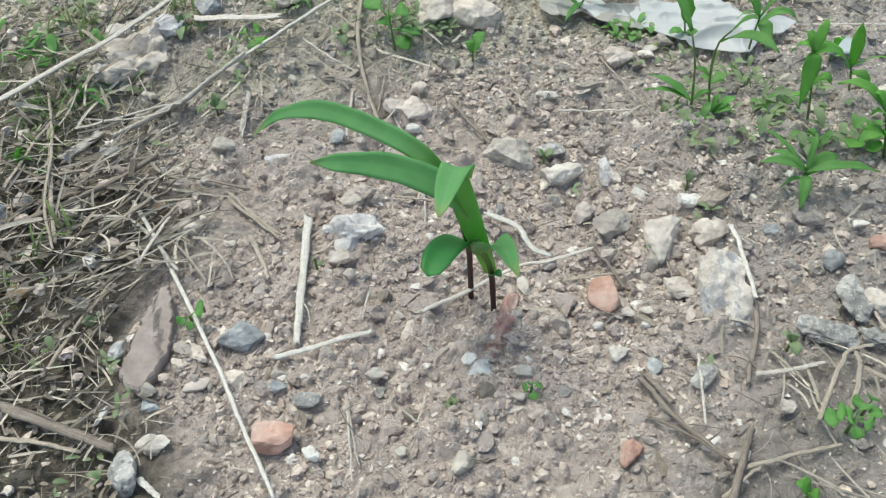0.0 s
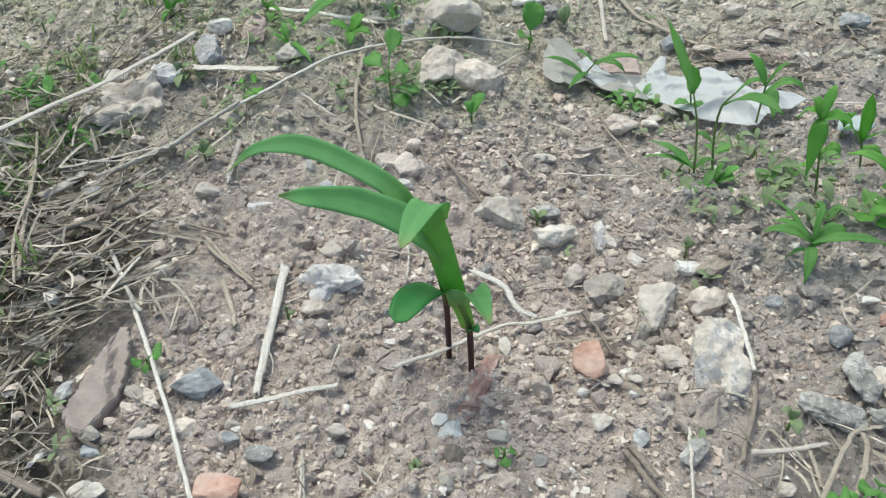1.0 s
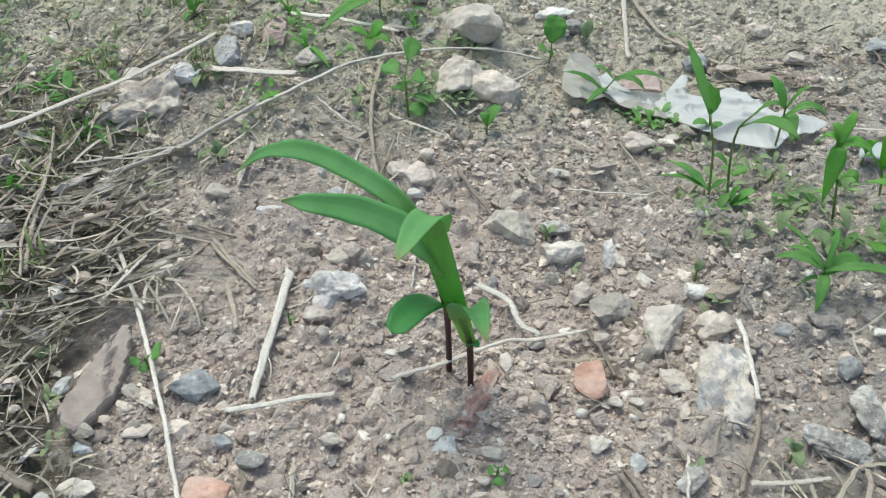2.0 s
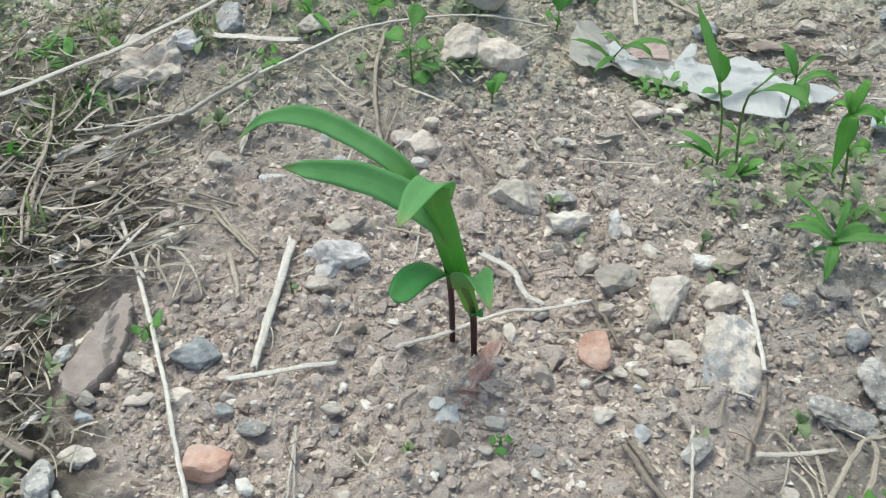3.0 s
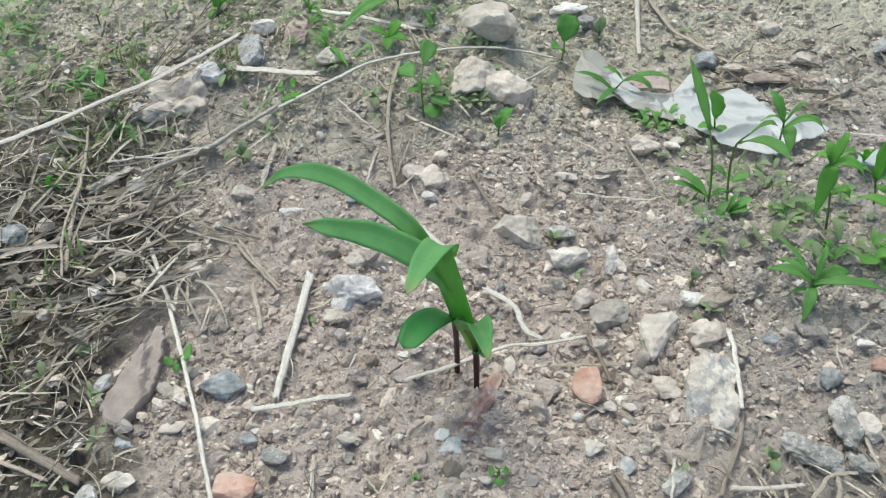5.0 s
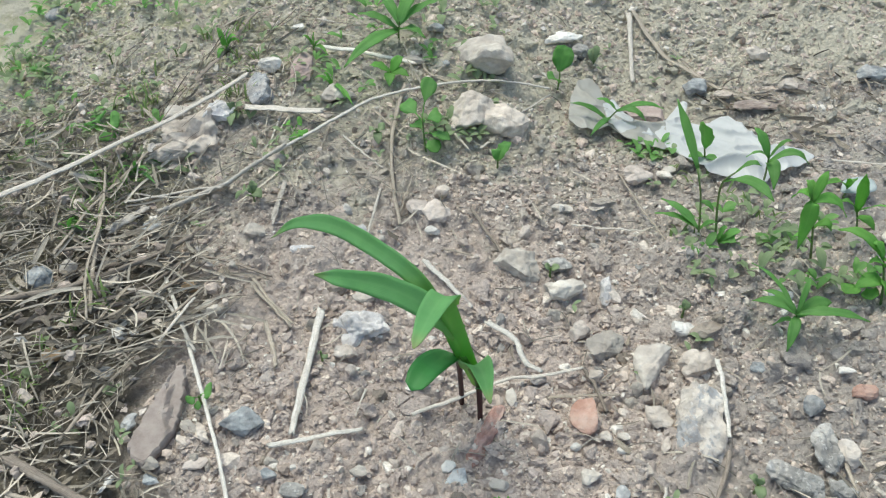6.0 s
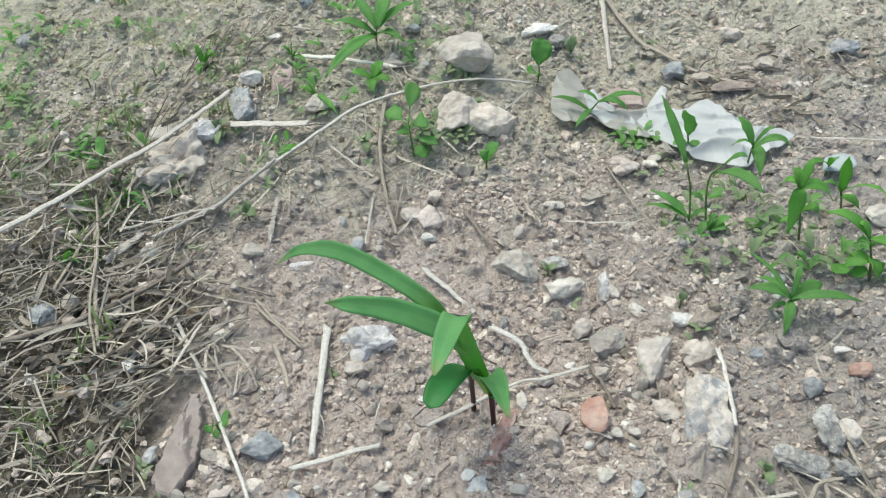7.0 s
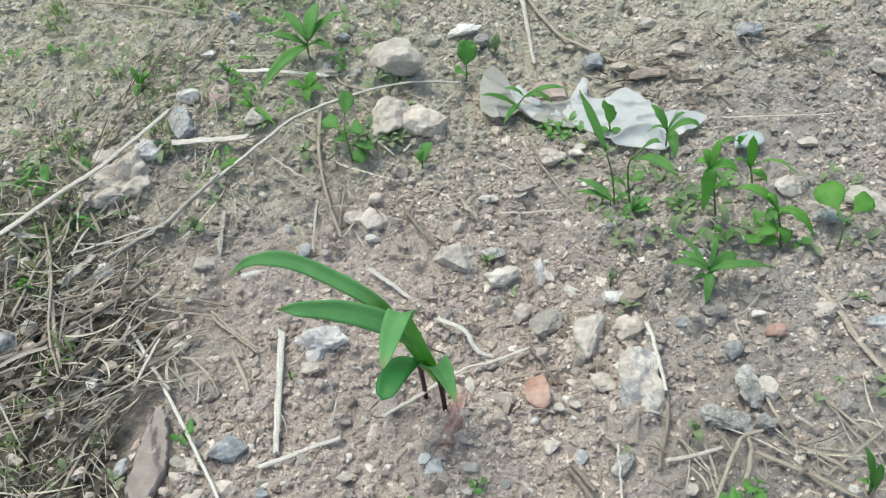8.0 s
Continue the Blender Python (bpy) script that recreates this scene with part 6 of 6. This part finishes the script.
def straws(count, box, length, width, seed, thick=None, aim=(0, 180), pile=0.02):
    """Flat dry straws lying on each other."""
    rng = np.random.RandomState(seed)
    out = []
    while len(out) < count:
        x, y = rng.uniform(box[0], box[1]), rng.uniform(box[2], box[3])
        share = float(inside_litter(x, y)) if thick is None else thick
        if rng.uniform() > share:
            continue
        n, w = rng.uniform(*length), rng.uniform(*width)
        a = math.radians(rng.normal(*aim))
        bend = rng.normal(0, 0.28)
        s = np.linspace(-0.5, 0.5, 7)
        px, py = x + n * s * math.cos(a) - n * bend * s * s * math.sin(a), y + n * s * math.sin(a) + n * bend * s * s * math.cos(a)
        if np.hypot((px + 0.197) / 0.030, (py - 0.362) / 0.050).min() < 1:
            continue
        h = rng.uniform(0.001, 0.003 + pile * share) + 0.5 * n * rng.normal(0, 0.22) * s - 0.03 * n * (2 * s) ** 2
        pz = base_z(px, py) + np.maximum(h, 0.0015)
        v, f, uv = blade(np.stack([px, py, pz], -1), w, fold=rng.uniform(0.1, 0.6), profile=(0.8, 1, 0.9, 0.4), lean=rng.uniform(-60, 60), across=3, steps=8, seed=rng.randint(9999))
        out.append((v, f, uv))
    return out


LEFT = (-0.50, -0.17, 0.2, 0.75)
pieces = straws(1000, LEFT, (0.007, 0.034), (0.0005, 0.0013), 51, aim=(40, 85), pile=0.018)
pieces += straws(300, LEFT, (0.012, 0.05), (0.0008, 0.0020), 52, aim=(38, 55), pile=0.018)
pieces += straws(105, LEFT, (0.04, 0.11), (0.0009, 0.0024), 56, aim=(30, 28), pile=0.022)
pieces += straws(80, LEFT, (0.018, 0.05), (0.0024, 0.0048), 151, aim=(40, 70), pile=0.022)
pieces += straws(70, (-0.27, -0.16, 0.37, 0.47), (0.015, 0.05), (0.0008, 0.0026), 161, 1.0, aim=(60, 50), pile=0.012)
pieces += straws(60, (-0.34, -0.20, 0.27, 0.36), (0.01, 0.04), (0.0008, 0.002), 162, 1.0, aim=(60, 60), pile=0.010)
pieces += straws(420, (-0.30, 0.50, 0.2, 1.0), (0.006, 0.035), (0.0006, 0.0015), 53, 1.0, aim=(40, 80), pile=0.001)
pieces += straws(90, (0.16, 0.40, 0.2, 0.38), (0.02, 0.07), (0.0008, 0.0022), 54, 1.0, aim=(120, 45), pile=0.004)
pieces += straws(90, (-0.36, -0.17, 0.2, 0.36), (0.01, 0.05), (0.0006, 0.0016), 156, 1.0, aim=(140, 60), pile=0.010)
pieces += straws(100, (-0.30, 0.02, 0.60, 0.85), (0.02, 0.07), (0.0008, 0.002), 55, 1.0, aim=(35, 45), pile=0.006)
pieces += straws(110, (-0.42, -0.02, 0.56, 0.80), (0.015, 0.07), (0.0007, 0.0018), 155, 1.0, aim=(60, 60), pile=0.008)
pieces += straws(150, (-0.44, -0.24, 0.46, 0.63), (0.015, 0.06), (0.0008, 0.0022), 160, 1.0, aim=(45, 60), pile=0.020)
joined("dry_grass_litter", pieces, LITTER, "tangled grey-brown dry grass and straw lying on the soil", "dry grass")


pieces = straws(460, LEFT, (0.006, 0.022), (0.002, 0.006), 57, aim=(40, 90), pile=0.016)
pieces += straws(150, LEFT, (0.03, 0.09), (0.0012, 0.0028), 58, aim=(34, 35), pile=0.014)
pieces += straws(230, (-0.38, -0.19, 0.24, 0.37), (0.005, 0.014), (0.0015, 0.0045), 158, 1.0, aim=(100, 90), pile=0.004)
pieces += straws(110, (0.20, 0.46, 0.70, 0.84), (0.008, 0.03), (0.0015, 0.005), 159, 1.0, aim=(150, 40), pile=0.004)
pieces += straws(36, (0.13, 0.42, 0.2, 0.36), (0.006, 0.018), (0.0012, 0.0035), 59, 1.0, aim=(100, 90), pile=0.003)
pieces += straws(110, (-0.30, 0.45, 0.25, 1.0), (0.006, 0.02), (0.0012, 0.004), 60, 1.0, aim=(100, 90), pile=0.001)
for box in ((-0.33, -0.28, 0.64, 0.70), (-0.31, -0.26, 0.69, 0.77), (-0.29, -0.23, 0.76, 0.84), (-0.24, -0.12, 0.80, 0.85)):
    pieces += straws(12, box, (0.02, 0.06), (0.0008, 0.0028), 157, 1.0, aim=(62, 28), pile=0.014)
joined("dead_leaf_litter", pieces, DEAD_LEAF, "dark brown rotting leaves and stems among the dry straw", "dead leaves")


def tufts(count, box, tall, seed, share=None):
    rng = np.random.RandomState(seed)
    out = []
    while len(out) < count:
        x, y = rng.uniform(box[0], box[1]), rng.uniform(box[2], box[3])
        if share and rng.uniform() > share(x, y):
            continue
        for _ in range(rng.randint(3, 7)):
            a, n = rng.uniform(0, 6.28), rng.uniform(*tall)
            out_way = np.array((math.cos(a), math.sin(a), 0)) * n * rng.uniform(0.3, 0.9)
            b = np.array((x, y, float(base_z(x, y)))) + rng.normal(0, 0.003, 3) * (1, 1, 0)
            out.append(blade(arch(b, b + out_way + (0, 0, n * rng.uniform(0.3, 0.9)), n * 0.2), rng.uniform(0.0012, 0.0028), profile=(0.8, 1, 0.7, 0.05), across=3, steps=7, seed=rng.randint(9999)))
    return out


def patchy(x, y):
    return float(wobble(x, y, 0.05, 77) > 0.15)


def mossy(x, y):
    return float(wobble(x, y, 0.07, 78) > 0.1)


blades = tufts(120, (-0.50, -0.27, 0.42, 0.72), (0.015, 0.04), 61, patchy)
blades += tufts(300, (-0.52, -0.22, 0.60, 1.05), (0.008, 0.022), 62, patchy)
blades += tufts(35, (-0.36, -0.24, 0.46, 0.60), (0.012, 0.034), 163, mossy)
blades += tufts(40, (-0.40, -0.25, 0.22, 0.42), (0.01, 0.025), 63, patchy)
blades += tufts(60, (0.12, 0.42, 0.50, 0.72), (0.006, 0.016), 64, patchy)
joined("grass", blades, LEAF["grass"], "short yellowish green grass among dry straw", "grass")


def seedlings(count, box, seed, share, size=(0.004, 0.010)):
    """Tiny leaves of young weeds close to the soil."""
    rng = np.random.RandomState(seed)
    out = []
    while len(out) < count:
        x, y = rng.uniform(box[0], box[1]), rng.uniform(box[2], box[3])
        if rng.uniform() > share(x, y):
            continue
        for _ in range(rng.randint(2, 5)):
            a, n = rng.uniform(0, 6.28), rng.uniform(*size)
            b = np.array((x, y, float(base_z(x, y)) + rng.uniform(0.002, 0.006)))
            tip = b + np.array((math.cos(a), math.sin(a), rng.uniform(0.1, 0.7))) * n
            out.append(blade(arch(b, tip, n * 0.15), n * rng.uniform(0.35, 0.7), profile=(0.15, 0.8, 1, 0.8, 0.1), across=3, steps=6, seed=rng.randint(9999)))
    return out


cover = seedlings(520, (-0.54, -0.18, 0.58, 1.05), 65, patchy)
cover += seedlings(220, (-0.50, -0.26, 0.58, 0.86), 75, mossy, (0.006, 0.014))
cover += seedlings(60, (0.14, 0.42, 0.44, 0.66), 76, patchy, (0.005, 0.011))
cover += seedlings(80, (-0.24, 0.02, 0.70, 0.95), 77, patchy, (0.006, 0.012))
cover += seedlings(60, (-0.42, -0.20, 0.22, 0.34), 78, patchy, (0.004, 0.009))
cover += seedlings(70, (0.14, 0.40, 0.52, 0.72), 66, patchy, (0.005, 0.010))
cover += seedlings(90, (-0.45, -0.20, 0.24, 0.58), 67, patchy)
cover += seedlings(40, (0.14, 0.25, 0.53, 0.61), 80, mossy, (0.006, 0.014))
cover += seedlings(45, (0.25, 0.36, 0.48, 0.60), 81, mossy, (0.007, 0.016))
cover += seedlings(150, (-0.24, 0.00, 0.70, 0.95), 82, mossy, (0.007, 0.016))
cover += seedlings(60, (-0.06, 0.03, 0.66, 0.72), 83, patchy, (0.006, 0.014))
cover += seedlings(60, (-0.10, 0.45, 0.62, 1.05), 68, patchy)
cover += seedlings(30, (-0.15, 0.40, 0.22, 0.60), 69, patchy)
low = seedlings(16, (0.15, 0.25, 0.53, 0.61), 84, mossy, (0.007, 0.015))
low += seedlings(24, (0.25, 0.37, 0.48, 0.62), 85, mossy, (0.007, 0.016))
low += seedlings(30, (0.11, 0.20, 0.70, 0.76), 86, patchy, (0.007, 0.014))
low += seedlings(36, (-0.20, -0.04, 0.74, 0.88), 87, patchy, (0.008, 0.016))
low += seedlings(150, (-0.54, -0.30, 0.62, 1.00), 88, mossy, (0.006, 0.013))
low += seedlings(26, (-0.40, -0.27, 0.50, 0.64), 89, patchy, (0.006, 0.014))
joined("low_weeds", low, LEAF["weed"], "low yellow-green weeds round the taller ones", "weeds")
joined("weed_seedlings", cover, LEAF["dull"], "tiny dull green weed seedlings in patches on the soil", "weeds")


def lump_form(seed, level, ragged=0.5):
    """A blunt crumb of soil or a worn pebble, with dents."""
    rng = np.random.RandomState(seed)
    v, f = BALLS[level]
    a = rng.uniform(0, 50, 3)
    n = rng.normal(size=(9, 3))
    reach = np.maximum(v @ (n / np.linalg.norm(n, axis=1)[:, None]).T, 0.05) / rng.uniform(0.5, 1.0, 9)
    r = np.minimum((reach**40).sum(1) ** (-1 / 40), 1.3) * np.array([1 + ragged * noise.fractal(Vector(p * 1.9 + a), 0.9, 2.2, 3) for p in v])
    return v * r[:, None] * rng.uniform(0.7, 1.25, 3), f


def chip_form(seed, points):
    """A broken chip: the hull of a few points on a ball."""
    rng = np.random.RandomState(seed)
    bm = bmesh.new()
    for p in rng.normal(size=(points, 3)):
        bm.verts.new(p / np.linalg.norm(p) * rng.uniform(0.6, 1.1))
    bmesh.ops.convex_hull(bm, input=bm.verts)
    bmesh.ops.delete(bm, geom=[v for v in bm.verts if not v.link_faces], context="VERTS")
    bmesh.ops.triangulate(bm, faces=list(bm.faces))
    bm.verts.index_update()
    v = np.array([p.co[:] for p in bm.verts])
    f = np.array([[p.index for p in q.verts] for q in bm.faces])
    bm.free()
    return v, f


def scatter(count, sizes, seed, form, detail, box, gate=None, proud=0.0):
    """Loose stones and crumbs of mixed shape, half sunk."""
    rng = np.random.RandomState(seed)
    forms = [form(seed * 100 + k, detail) for k in range(40)]
    out = []
    while len(out) < count:
        x, y = rng.uniform(box[0], box[1]), rng.uniform(box[2], box[3])
        if gate and rng.uniform() > gate(x, y):
            continue
        v, f = forms[rng.randint(40)]
        r = float(np.clip(rng.lognormal(math.log(sizes[0]), sizes[1]), sizes[2], sizes[3])) / 2
        turn = np.array(Euler(rng.uniform(0, 6.28, 3)).to_matrix())
        w = (v * rng.uniform(0.55, 1.2, 3)) @ turn.T * (r, r, r * 0.75)
        out.append((w + (x, y, 0), f, r))
    at = np.array([p[0].mean(0)[:2] for p in out])
    z = ground_z(at[:, 0], at[:, 1])
    return [(p[0] + (0, 0, h + proud * p[2]), p[1]) for p, h in zip(out, z)]


def bare(x, y):
    """Where the bare stony soil shows most."""
    return float(np.clip(1.15 - 1.0 * earthy(x, y), 0.16, 1) * (0.62 + 0.5 * wobble(x, y, 0.09, 81)) * np.clip(1.35 - 0.6 * y, 0.7, 1.2))


grit = scatter(46000, (0.0031, 0.38, 0.0016, 0.0085), 71, chip_form, 10, (-0.50, 0.54, 0.18, 1.08), bare, 0.2)
joined("fine_gravel", grit, GRAVEL, "fine pale and grey gravel strewn over the soil", "gravel", False)
grit = scatter(6200, (0.0056, 0.34, 0.0035, 0.014), 72, lump_form, 2, (-0.50, 0.54, 0.18, 1.05), bare)
grit += scatter(260, (0.007, 0.4, 0.004, 0.015), 75, lump_form, 2, LEFT, lambda x, y: float(inside_litter(x, y)), 2.2)
joined("gravel", grit, GRAVEL, "worn tan, grey and white gravel in the soil", "gravel", False)
grit = scatter(5000, (0.0078, 0.36, 0.004, 0.018), 73, lump_form, 2, (-0.50, 0.54, 0.18, 1.05), bare, 0.04)
grit += scatter(12000, (0.0045, 0.34, 0.0025, 0.009), 74, chip_form, 14, (-0.50, 0.54, 0.18, 1.05), bare, 0.05)
joined("soil_crumbs", grit, SOIL, "dry crumbs and clods of brown soil", "soil", False)


# single pebbles that lie between the larger stones
def pebbles(count, seed):
    rng = np.random.RandomState(seed)
    kinds = ("tan", "grey", "pale", "clod", "pink", "white", "granite")
    words = {"tan": "small tan pebble", "grey": "small grey pebble", "pale": "small pale pebble", "clod": "crumbly brown soil clod", "pink": "small pinkish pebble", "white": "small white pebble", "granite": "small pale grey pebble"}
    forms = {}
    made = 0
    while made < count:
        x, y = rng.uniform(-0.36, 0.44), rng.uniform(0.22, 0.92)
        if rng.uniform() > bare(x, y):
            continue
        kind = kinds[rng.choice(7, p=(0.30, 0.08, 0.26, 0.17, 0.15, 0.02, 0.02))]
        key = (kind, rng.randint(4))
        if key not in forms:
            v, f = rock_form(900 + len(forms), 3, 9, 0.22)
            forms[key] = mesh_of("pebble", v, f, False)
        ob = part("pebble", forms[key], STONE[kind])
        d = float(np.clip(rng.lognormal(math.log(0.0105), 0.28), 0.007, 0.018))
        ob.matrix_world = pose(x, y, float(ground_z(x, y)) - 0.02 * d, rng.uniform(0, 360), rng.uniform(0, 360), rng.uniform(0, 360)) @ Matrix.Diagonal((d, d * rng.uniform(0.7, 1), d * rng.uniform(0.6, 0.9), 1))
        tagged(ob, words[kind] + " lying on the soil", "stone", "pebbles")
        made += 1


pebbles(150, 91)
